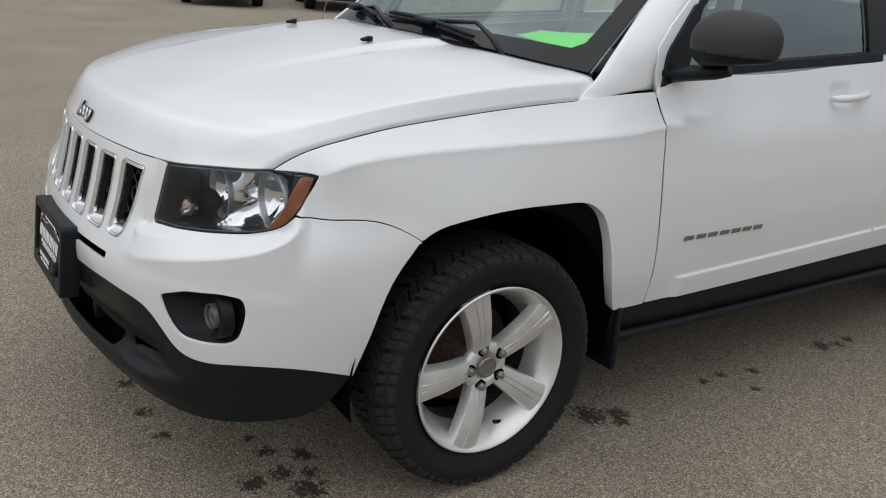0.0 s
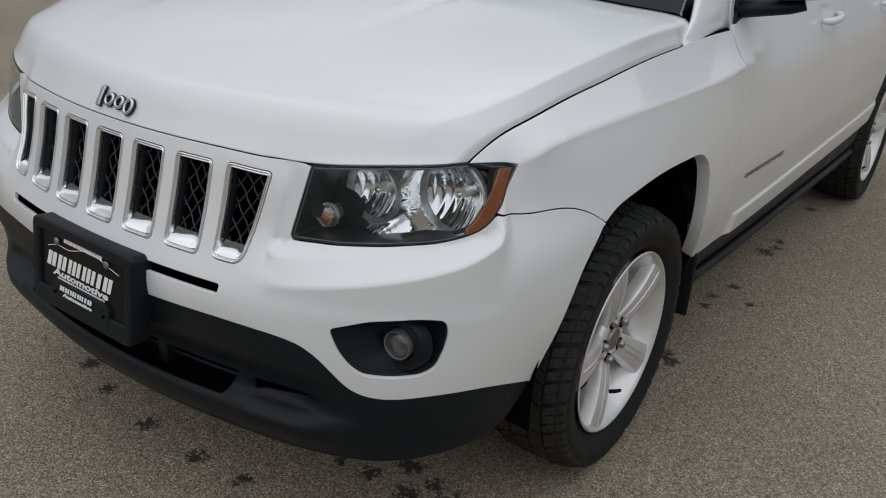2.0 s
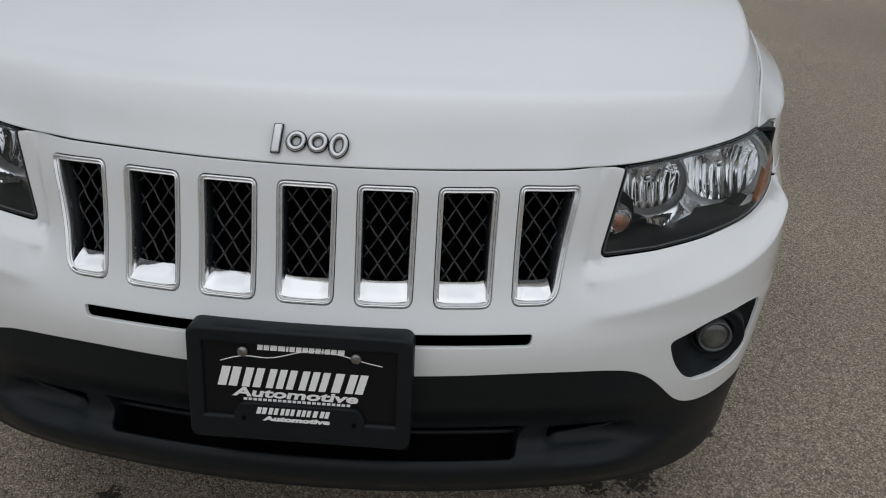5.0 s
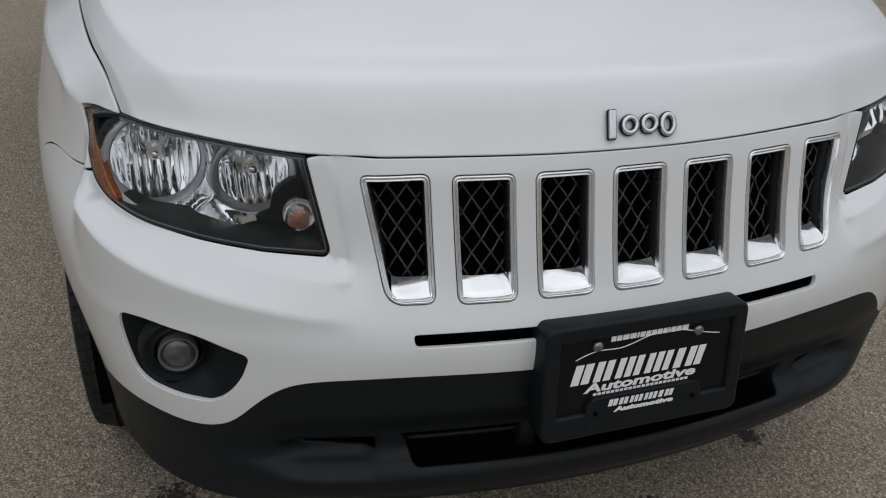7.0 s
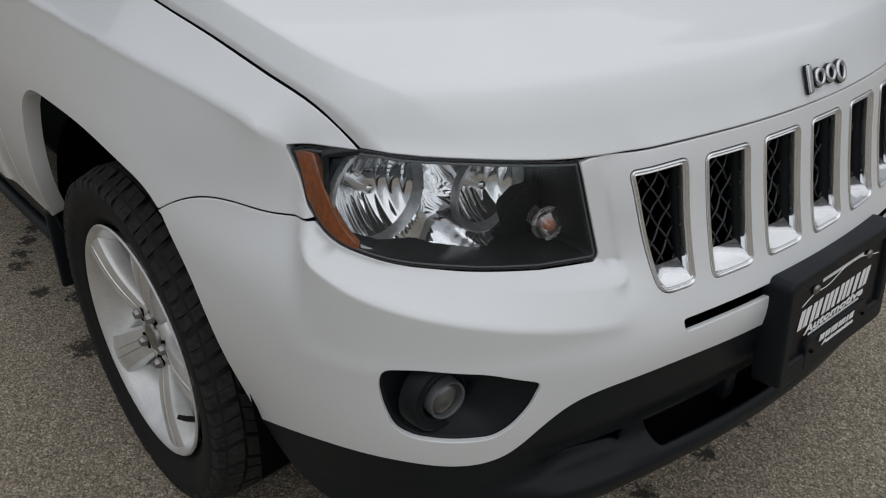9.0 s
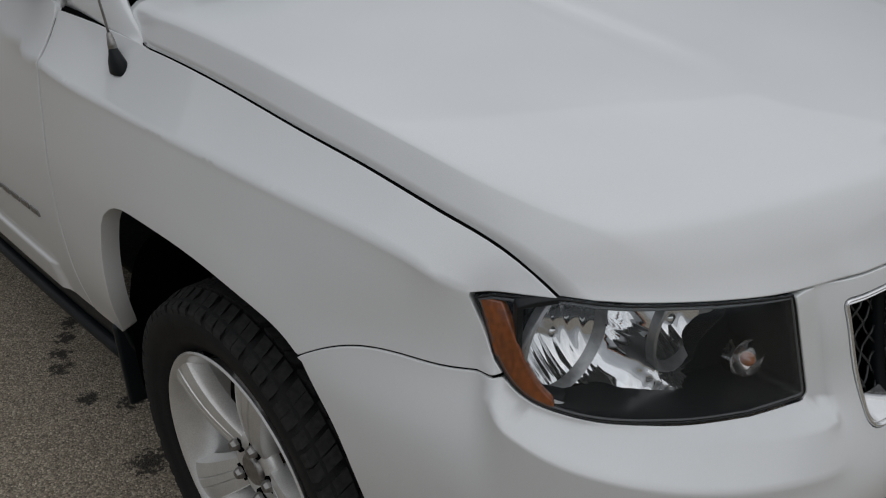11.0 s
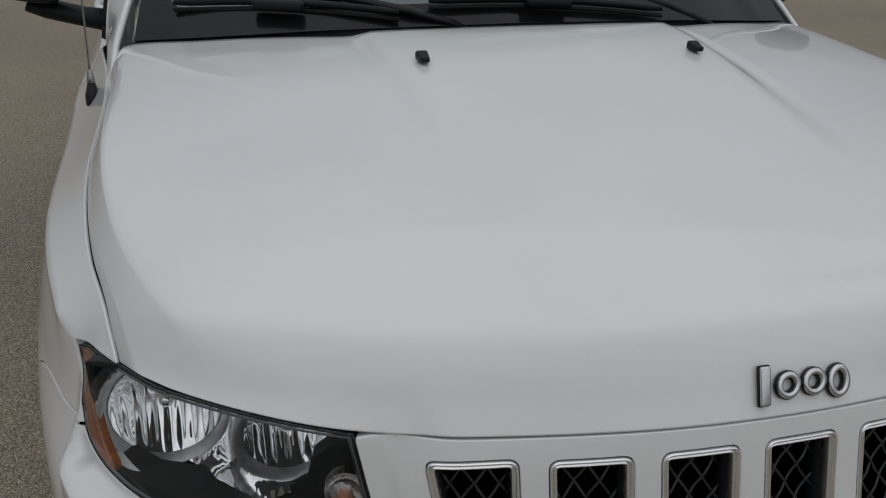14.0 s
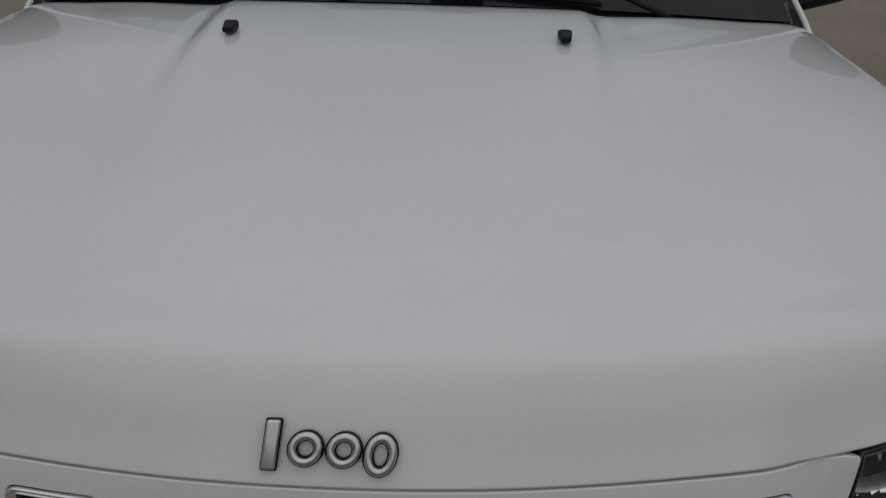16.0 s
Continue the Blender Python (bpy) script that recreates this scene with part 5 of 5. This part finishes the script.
    keep &= ~((q[..., 0] > .70) & (q[..., 2] > .752) & (np.hypot(q[..., 0] - .691, q[..., 2] - .825) > .080))
    keep &= inside(q[..., [0, 2]].reshape(-1, 2), TRIM + (TRIM - [.625, .82]) * .01).reshape(keep.shape)
    a_, b_ = gx.shape
    faces = [(i * b_ + j, (i + 1) * b_ + j, (i + 1) * b_ + j + 1, i * b_ + j + 1)[::side] for i in range(a_ - 1) for j in range(b_ - 1) if keep[i, j]]
    sharp(mesh_part("reflector_trim", list(pts.reshape(-1, 3) * [side, 1, 1]), faces, REFLECTOR, lamp, "ribbed mirrored trim between the reflectors"), 35)
    amb = np.array(list(flow([X(.782, .894)] + round_y([(-.5115, .862), (-.5445, .816), (-.567, .7925)]) + [X(.757, .779)], 4)) + list(flow([(.884, .786), (.900, .800), (.920, .828), (.935, .855), (.950, .880), (.961, .894)], 4)))
    panel("side_marker", S, lp(amb), [], AMBER, lamp, 0.012, 0.012, 0.003, "amber side marker", depth=0.0018)
    m = Vector((side * .20, -.98, .05)).to_track_quat("Z", "Y").to_matrix().to_4x4()
    m.translation = Vector((side * .497, -.692, .771))
    bm = revolve_bm([(-.02, .0255), (.0, .025), (.008, .022), (.013, .014), (.015, 0)], 40, "z")
    for v in bm.verts:
        if v.co.z > .001:
            v.co.z += .0014 * math.sin(v.co.x * 1400)
    bmesh.ops.transform(bm, matrix=m, verts=bm.verts[:])
    cp = part("turn_signal_cap", bm, FLUTED, lamp, "ribbed clear turn signal lens")
    cp.visible_shadow = False
    bm = bmesh.new()
    bmesh.ops.create_uvsphere(bm, u_segments=20, v_segments=12, radius=.0095)
    bmesh.ops.transform(bm, matrix=m, verts=bm.verts[:])
    part("turn_signal_bulb", bm, ORANGE, lamp, "orange turn signal bulb")
    bm = revolve_bm([(-.006, .025), (-.015, .019), (-.022, .0)], 32, "z")
    bmesh.ops.transform(bm, matrix=m, verts=bm.verts[:])
    part("turn_signal_reflector", bm, REFLECTOR, lamp, "small mirrored turn signal bowl")
    # fog lamp in a black recess
    fogl = bucket("fog_lamp", S, lp(FOG), (side * .735, .567), [(-.004, .004), (0.0, .002), (.05, .014), (.25, .034), (.45, .046), (.9, .05)], BLACK, car, "fog lamp in a black plastic recess")
    m = Vector((side * .06, -1, .02)).to_track_quat("Z", "Y").to_matrix().to_4x4()
    m.translation = Vector((side * .693, -.704, .565))
    for nm, prof, mt, lb in (("fog_shroud", [(-.03, .060), (-.004, .054), (-.002, .050), (-.010, .045), (-.006, .040), (-.004, .037), (-.02, .032)], BLACK, "stepped black lamp shroud"), ("fog_rim", [(-.025, .0305), (.004, .030), (.006, .0285), (.004, .026), (.0, .025)], GREY_RIM, "grey lamp rim"), ("fog_glass", [(-.002, .0262), (.003, .022), (.006, .013), (.007, 0)], FOG_GLASS, "round fog lamp glass")):
        bm = revolve_bm(prof, 40, "z")
        bmesh.ops.transform(bm, matrix=m, verts=bm.verts[:])
        part(nm, bm, mt, fogl, lb)

# ---------------------------------------------------------------- number plate holder
def plate_loop(w, z0, z1, r):
    return fillet([(-w, z0, r), (w, z0, r), (w, z1, r), (-w, z1, r)])


def plate_face(y):
    return lambda uv: np.stack([np.asarray(uv)[:, 0], y - .10 * (.60 - np.asarray(uv)[:, 1]) + 0.0, np.asarray(uv)[:, 1]], 1)


holder = panel("plate_holder", plate_face(-.920), plate_loop(.1715, .455, .640, .012), [plate_loop(.158, .486, .626, .006)], BLACK, car, 0.03, 0.05, 0.006, "black plastic number plate holder", hole_lip=0.014)
plate = panel("dealer_plate", plate_face(-.912), plate_loop(.159, .485, .627, .004), [], PLATE_BLACK, holder, 0.05, 0.002, 0.0005, "black dealer plate with white print")
for x in (-.0889, .0889):
    bm = revolve_bm([(0, .0085), (.003, .0085), (.005, .006), (.0052, 0)], 16, "y")
    bmesh.ops.scale(bm, vec=(1, -1, 1), verts=bm.verts[:])
    bmesh.ops.translate(bm, vec=(x, -.913, .6055), verts=bm.verts[:])
    bmesh.ops.recalc_face_normals(bm, faces=bm.faces[:])
    part("plate_bolt", bm, STEEL, holder, "steel bolt")
tag = panel("plate_tag", plate_face(-.921), fillet([(-.102, .462, .004), (.102, .462, .004), (.102, .502, .004), (.092, .516, .006), (-.092, .516, .006), (-.102, .502, .004)]), [], BLACK, holder, 0.03, 0.012, 0.002, "black tag on the plate frame")
# holes drawn as small near-black blocks, their shade as colour
for x in (-.088, .088):
    part("tag_hole_block", box_bm(.006, .003, .006, .001, (x, -.934, .492)), DARK, holder)


def bars(x0, x1, z0, z1, widths, y, slant=0.18, gap=0.18, low=None):
    """A row of plain slanted bars in place of printed characters."""
    total = sum(widths) + gap * (len(widths) - 1)
    k = (x1 - x0) / total
    x = x0
    f = plate_face(y)
    for i, w in enumerate(widths):
        h = z1 if low is None or i in low else z0 + (z1 - z0) * .74
        c = [(x, z0), (x + w * k, z0), (x + w * k + slant * (h - z0), h), (x + slant * (h - z0), h)]
        panel("print_bar", f, np.array(c), [], WHITE_PRINT, plate, 0.05, 0.0008, 0.0002)
        x += (w + gap) * k


def lettering(words, x0, x1, z0, height, y):
    """White printed words on the plate."""
    cu = bpy.data.curves.new("print", "FONT")
    cu.body, cu.size, cu.extrude, cu.shear, cu.offset = words, height, .0003, .15, .0007
    cu.align_x, cu.resolution_u = "LEFT", 3
    tmp = bpy.data.objects.new("print", cu)
    bm = bmesh.new()
    me = bpy.data.meshes.new_from_object(tmp)
    bm.from_mesh(me)
    lo, hi = min(v.co.x for v in bm.verts), max(v.co.x for v in bm.verts)
    f = plate_face(y)
    for v in bm.verts:
        x = x0 + (v.co.x - lo) * (x1 - x0) / (hi - lo)
        q = f(np.array([[x, z0 + v.co.y]]))[0]
        v.co = Vector((q[0], q[1] - v.co.z, q[2]))
    bpy.data.objects.remove(tmp)
    bpy.data.meshes.remove(me)
    return part("print_line", bm, WHITE_PRINT, plate, "white printed word", smooth=False)


def strokes(x0, x1, z0, z1, y):
    """The trade mark as plain slanted strokes of its size."""
    f = plate_face(y)
    k, h = (x1 - x0), z1 - z0
    sl = .30
    for a, w in ((.0, .055), (.07, .055), (.155, .05), (.225, .05), (.31, .045), (.375, .045), (.44, .045), (.52, .045), (.585, .045), (.65, .045), (.73, .055), (.82, .05), (.885, .05)):
        lo, hi = 0, 1
        q = np.array([(x0 + (a + dx) * k + sl * zz * h * .9, z0 + zz * h) for dx, zz in ((0, lo), (w, lo), (w, hi), (0, hi))])
        panel("print_bar", f, q, [], WHITE_PRINT, plate, 0.05, 0.0006 + .0001 * (w > .1), 0.0001, depth=-.0002 * (w > .1))


strokes(-.131, .116, .5425, .5765, -.9135)
lettering("Automotive", -.108, .093, .5262, .0215, -.9137)
bars(-.066, .070, .609, .6175, (1, 1, 1.3, 1.3, .4, 1, 1, 1, 1, 1, .3, 1, 1, 1.3), -.9135, .12, .25)
strokes(-.068, .055, .502, .5135, -.9235)
lettering("Automotive", -.058, .050, .4912, .0105, -.9237)
bars(-.090, .080, .5185, .5225, (1,) * 22, -.9135, .1, .45)
line = [(-.125, .586), (-.085, .597), (-.05, .596), (0, .609), (.03, .613), (.06, .610), (.10, .600), (.130, .594)]
pts = plate_face(-.9135)(flow(line, 5))
part("print_line", tube_bm(pts, .0009, 5), WHITE_PRINT, plate, "thin white printed hill line")

# ---------------------------------------------------------------- badges, nozzles, aerial
UP = Vector((0, .44, .90)).normalized()
OUT = Vector((0, -.90, .44)).normalized()
badge = Matrix((Vector((1, 0, 0)), UP, OUT)).transposed().to_4x4()
badge.translation = Vector((-.002, -.799, .915))


def badge_ring(rx, ry, wall, depth, steps=40):
    """A slightly domed oval ring that lies flat."""
    bm = bmesh.new()
    rows = [(0, 0), (0, .75), (.14, .95), (.5, 1.0), (.86, .95), (1, .75), (1, 0)]
    rings = []
    for w, h in rows:
        rings.append([bm.verts.new(((rx - wall * w) * math.cos(t), (ry - wall * w) * math.sin(t), depth * h)) for t in np.linspace(0, 2 * math.pi, steps + 1)[:-1]])
    for q, r in zip(rings, rings[1:] + rings[:1]):
        for k in range(steps):
            bm.faces.new((q[k], q[(k + 1) % steps], r[(k + 1) % steps], r[k]))
    bmesh.ops.recalc_face_normals(bm, faces=bm.faces[:])
    return bm


# the maker's badge as plain chrome shapes: one upright bar and three rings
def on_badge(bm, x, y, lean=.10):
    for v in bm.verts:
        v.co.x += x + lean * v.co.y
        v.co.y += y
        v.co.z -= .10 * v.co.x ** 2 + .0015
    bmesh.ops.transform(bm, matrix=badge, verts=bm.verts[:])
    return bm


for name_, grow, mat_, lab in (("shape", 0.0, BADGE, "chrome badge shape"), ("edge", .0013, GLOSS_BLACK, "black edge round the badge shape")):
    high = .0085 if grow == 0 else .0055
    bar = box_bm(.0125 + 2 * grow, .043 + 2 * grow, high, .0025, (0, 0, high / 2), 3)
    top = part("badge_" + name_, on_badge(bar, -.046, .0005), mat_, hood, lab)
    for x, y, rx, ry, wall in ((-.0165, -.002, .0148, .0148, .0070), (.0165, -.002, .0148, .0148, .0070), (.0480, -.005, .0142, .0182, .0072)):
        part("badge_" + name_, on_badge(badge_ring(rx + grow, ry + grow, wall + 2 * grow, high), x, y), mat_, hood, lab)
for k in range(7):
    y0 = .640 + .0525 * k
    q = [(y0 + .040, .639), (y0, .639), (y0 + .003, .6525), (y0 + .043, .6525)]
    for side in (1, -1):
        f = lambda uv: door_skin(np.array([[solve_a(1, y, z, 1.5, 3.2), z] for y, z in np.asarray(uv)])) * [side, 1, 1]
        v = f(np.array(q))
        vs = list(v + [side * -.002, 0, 0]) + list(v + [side * .003, 0, 0])
        mesh_part("badge_bar", vs, [(0, 1, 2, 3), (4, 5, 6, 7), (0, 1, 5, 4), (1, 2, 6, 5), (2, 3, 7, 6), (3, 0, 4, 7)], STEEL, car, "dark chrome badge bar", smooth=False)
for s in (1, -1):
    bm = box_bm(.022, .034, .016, .006, (0, 0, .007), 3)
    for v in bm.verts:
        if v.co.y < 0:
            v.co.z = v.co.z * .6
            v.co.x *= .75
    bmesh.ops.translate(bm, vec=(s * .255, -.079, 1.134), verts=bm.verts[:])
    part("washer_nozzle", bm, BLACK, hood, "black washer nozzle")
bm = bmesh.new()
rings = []
for z, rx, ry, dy in ((-.012, .014, .026, 0), (.006, .0135, .024, 0), (.016, .010, .016, .004), (.024, .008, .010, .008), (.028, .007, .007, .010)):
    rings.append([bm.verts.new((-.826 + rx * math.cos(t), .293 + dy + ry * math.sin(t), 1.010 + z)) for t in np.linspace(0, 2 * math.pi, 17)[:-1]])
for r, q in zip(rings, rings[1:]):
    for k in range(16):
        bm.faces.new((r[k], r[(k + 1) % 16], q[(k + 1) % 16], q[k]))
bm.faces.new(rings[-1])
aerial = part("aerial", bm, BLACK, car, "black aerial foot with a thin rod")
part("aerial_collar", tube_bm([(-.826, .302, 1.030), (-.826, .304, 1.046), (-.826, .307, 1.062)], [.008, .007, .004], 12), STEEL, aerial, "metal collar")
part("aerial_rod", tube_bm([(-.826, .306, 1.055), (-.826, .36, 1.25), (-.826, .43, 1.50), (-.826, .50, 1.74)], [.0022, .0018, .0015, .0013], 6), STEEL, aerial, "thin steel rod")

# ---------------------------------------------------------------- door mirrors
for side in (1, -1):
    bm = bmesh.new()
    bmesh.ops.create_uvsphere(bm, u_segments=40, v_segments=24, radius=1.0)
    for v in bm.verts:
        x, y, z = v.co
        sx = math.copysign(abs(x) ** .74, x)
        sz = max(math.copysign(abs(z) ** (.95 if z > 0 else .72), z), -.80 + .10 * x)
        yy = y if y < 0 else .35 * math.copysign(abs(y) ** .6, y)
        taper = 1 - .10 * sx * (1 if sx > 0 else .4)
        v.co = Vector((side * (.985 + .106 * sx), .625 + .080 * yy + .035 * sx, 1.220 + .078 * sz * taper + .006 * sx))
    bmesh.ops.recalc_face_normals(bm, faces=bm.faces[:])
    # the upper half is a dusty grey cap, a little proud of the black lower shell
    shell = bm.copy()
    bmesh.ops.bisect_plane(shell, geom=shell.verts[:] + shell.edges[:] + shell.faces[:], plane_co=(0, 0, 1.217), plane_no=(side * .03, 0, 1), clear_inner=True)
    for v in shell.verts:
        v.co += (v.co - Vector((side * .985, .625, 1.217))) * .016
    bmesh.ops.bisect_plane(bm, geom=bm.verts[:] + bm.edges[:] + bm.faces[:], plane_co=(0, 0, 1.220), plane_no=(side * .03, 0, 1), clear_outer=True)
    mir = part("door_mirror", bm, BLACK, car, "black plastic door mirror housing")
    cap = part("mirror_cap", shell, MIRROR_CAP, mir, "dusty grey upper cap")
    md = cap.modifiers.new("thickness", "SOLIDIFY")
    md.thickness, md.offset = .004, -1
    arm = [(side * .80, .585, 1.105), (side * .86, .600, 1.118), (side * .93, .622, 1.138), (side * .97, .63, 1.15)]
    bm = tube_bm(arm, [.034, .030, .030, .022], 14)
    for v in bm.verts:
        v.co.z = 1.12 + (v.co.z - 1.12) * .70
    part("mirror_arm", bm, BLACK, mir, "black plastic mirror arm")
    bm = bmesh.new()
    bmesh.ops.create_circle(bm, cap_ends=True, segments=32, radius=1.0)
    for v in bm.verts:
        v.co = Vector((side * (.985 + .088 * math.copysign(abs(v.co.x) ** .8, v.co.x)), .656 + .035 * v.co.x, max(1.222 + .062 * v.co.y, 1.176)))
    part("mirror_glass", bm, CHROME, mir, "mirror glass")

# ---------------------------------------------------------------- wipers
def wiper(name, blade, arm, mount):
    a, c = Vector(blade[0]), Vector(blade[1])
    mid = (a + c) / 2
    pts = [a.lerp(c, t) + Vector((0, 0, .010 * math.sin(math.pi * t))) for t in np.linspace(0, 1, 15)]
    bl = part("wiper", tube_bm(pts, [.005] + [.0075] * 13 + [.005], 8), BLACK, car, "black windscreen wiper")
    low_ = [p + Vector((0, -.002, -.014)) for p in pts]
    part("wiper_rubber", tube_bm(low_, .005, 6), RUBBER, bl)
    part("wiper_arm", tube_bm([Vector(p) for p in arm], [.011, .010, .008, .006][:len(arm)], 8), GLOSS_BLACK, bl, "black wiper arm")
    d_ = (c - a).normalized()
    blk = box_bm(.10, .030, .022, .010, (0, 0, 0), 3)
    m = Matrix.Translation(Vector(mount)) @ d_.to_track_quat("X", "Z").to_matrix().to_4x4()
    bmesh.ops.transform(blk, matrix=m, verts=blk.verts[:])
    part("wiper_mount", blk, BLACK, bl)
    piv = revolve_bm([(0, .016), (.018, .014), (.023, .010), (.024, 0)], 16, "z")
    bmesh.ops.translate(piv, vec=Vector(arm[0]) + Vector((0, 0, -.016)), verts=piv.verts[:])
    part("wiper_pivot", piv, GLOSS_BLACK, bl)


def over(u, v, lift):
    q = np.array([[u, v]])
    return tuple(on_screen(q)[0] + np.array([0, -.58, .81]) * lift)


wiper("driver", (over(-.215, .045, .022), over(.46, .014, .022)), ((.48, .245, 1.118), (.39, .270, 1.160), (.27, .300, 1.192), (.085, .262, 1.182)), over(.115, .03, .026))
wiper("passenger", (over(-.89, .072, .022), over(-.30, .020, .022)), ((-.09, .225, 1.130), (-.20, .240, 1.165), (-.33, .285, 1.190), (-.46, .300, 1.176)), over(-.61, .045, .026))

# a sheet of green paper and a pale one on the dashboard
def sheet(name, corners, mat, label):
    c = [Vector(p) for p in corners]
    pts = np.zeros((9, 7, 3))
    for i in range(9):
        for j in range(7):
            u, v = i / 8, j / 6
            p = c[0].lerp(c[1], u).lerp(c[3].lerp(c[2], u), v)
            p.z += .004 * math.sin(3 * u + 2 * v) + .006 * (u - .5) ** 2
            pts[i, j] = p
    ob = grid(name, pts, mat, None, "", 0.0008)
    return tagged(ob, label, "paper")


sheet("paper_sheet", ((.630, .385, 1.144), (.314, .420, 1.160), (.309, .525, 1.180), (.575, .505, 1.190)), PAPER, "bright green paper sheet lying on the dashboard")
sheet("pale_sheet", ((.650, .365, 1.136), (.29, .385, 1.150), (.305, .425, 1.156), (.640, .390, 1.140)), PALE, "pale green-grey paper sheet lying on the dashboard")

# a pale scrap on the asphalt
rng = np.random.default_rng(7)
pts = np.zeros((7, 5, 3))
for i in range(7):
    for j in range(5):
        u, v = i / 6 - .5, j / 4 - .5
        pts[i, j] = (1.378 + .045 * u + .006 * v, 1.854 + .022 * v - .012 * u, .003 + .006 * rng.random() * (1 - abs(v)))
scrap = grid("litter_scrap", pts, PALE_SCRAP, None, "", 0.0012)
tagged(scrap, "small crumpled pale paper scrap lying on the asphalt", "litter", "paper scraps on the asphalt")
copy_thing(scrap, pose(-3.083, 1.34, 0))

# ---------------------------------------------------------------- other cars across the lot
DARK_PAINT = grain(material("dark_paint", (0.03, 0.032, 0.036), 0.3, coat=1.0), 500, ((0.025, 0.027, 0.03), (0.04, 0.042, 0.046)))


def parked_car(m):
    other = thing("parked_car", "dark parked car standing across the lot", "car", "cars parked across the lot", m)
    secs = []
    for y, zb, zt, w in ((-.92, .38, .62, .70), (-.88, .28, .78, .82), (-.6, .24, .90, .88), (0, .24, .97, .90), (.45, .24, 1.02, .90), (1.2, .24, 1.04, .91), (2.6, .24, 1.06, .90), (3.2, .28, 1.06, .86), (3.5, .36, .95, .76)):
        ring = []
        for k in range(24):
            t = 2 * math.pi * k / 24
            cx, cz = math.cos(t), math.sin(t)
            ring.append((w * math.copysign(abs(cx) ** .45, cx), y, (zb + zt) / 2 + (zt - zb) / 2 * math.copysign(abs(cz) ** .5, cz)))
        secs.append(ring)
    body = grid("body", np.array([r + r[:1] for r in secs]), DARK_PAINT, other, "dark painted body")
    top = []
    for t, zz in ((0, 1.0), (.5, 1.28), (.85, 1.46), (1, 1.5)):
        top.append([(s * (.80 - .2 * t), y, zz) for s, y in ((-1, .35 + .75 * t), (1, .35 + .75 * t), (1, 3.3 - .35 * t), (-1, 3.3 - .35 * t), (-1, .35 + .75 * t))])
    grid("cabin_glass", np.array(top), GLASS, other, "dark windows")
    part("roof", box_bm(1.22, 1.9, .05, .02, (0, 2.0, 1.5)), DARK_PAINT, other, "dark painted roof")
    for x in (-.78, .78):
        for y in (0, 2.65):
            bm = revolve_bm([(-.11, .20), (-.115, .31), (-.09, .335), (.09, .335), (.115, .31), (.11, .20), (.05, .19), (.04, 0)], 40)
            if x < 0:
                bmesh.ops.scale(bm, vec=(-1, 1, 1), verts=bm.verts[:])
                bmesh.ops.reverse_faces(bm, faces=bm.faces[:])
            bmesh.ops.translate(bm, vec=(x, y, .334), verts=bm.verts[:])
            part("wheel", bm, RUBBER, other, "black tyre on a steel wheel")
    part("number_plate", box_bm(.30, .01, .15, .003, (0, -.925, .48)), WHITE_PRINT, other)
    return other


first = parked_car(pose(-17.0, 5.9, 0, 0, 0, 70))
copy_thing(first, pose(-16.1, 8.5, 0, 0, 0, 70))
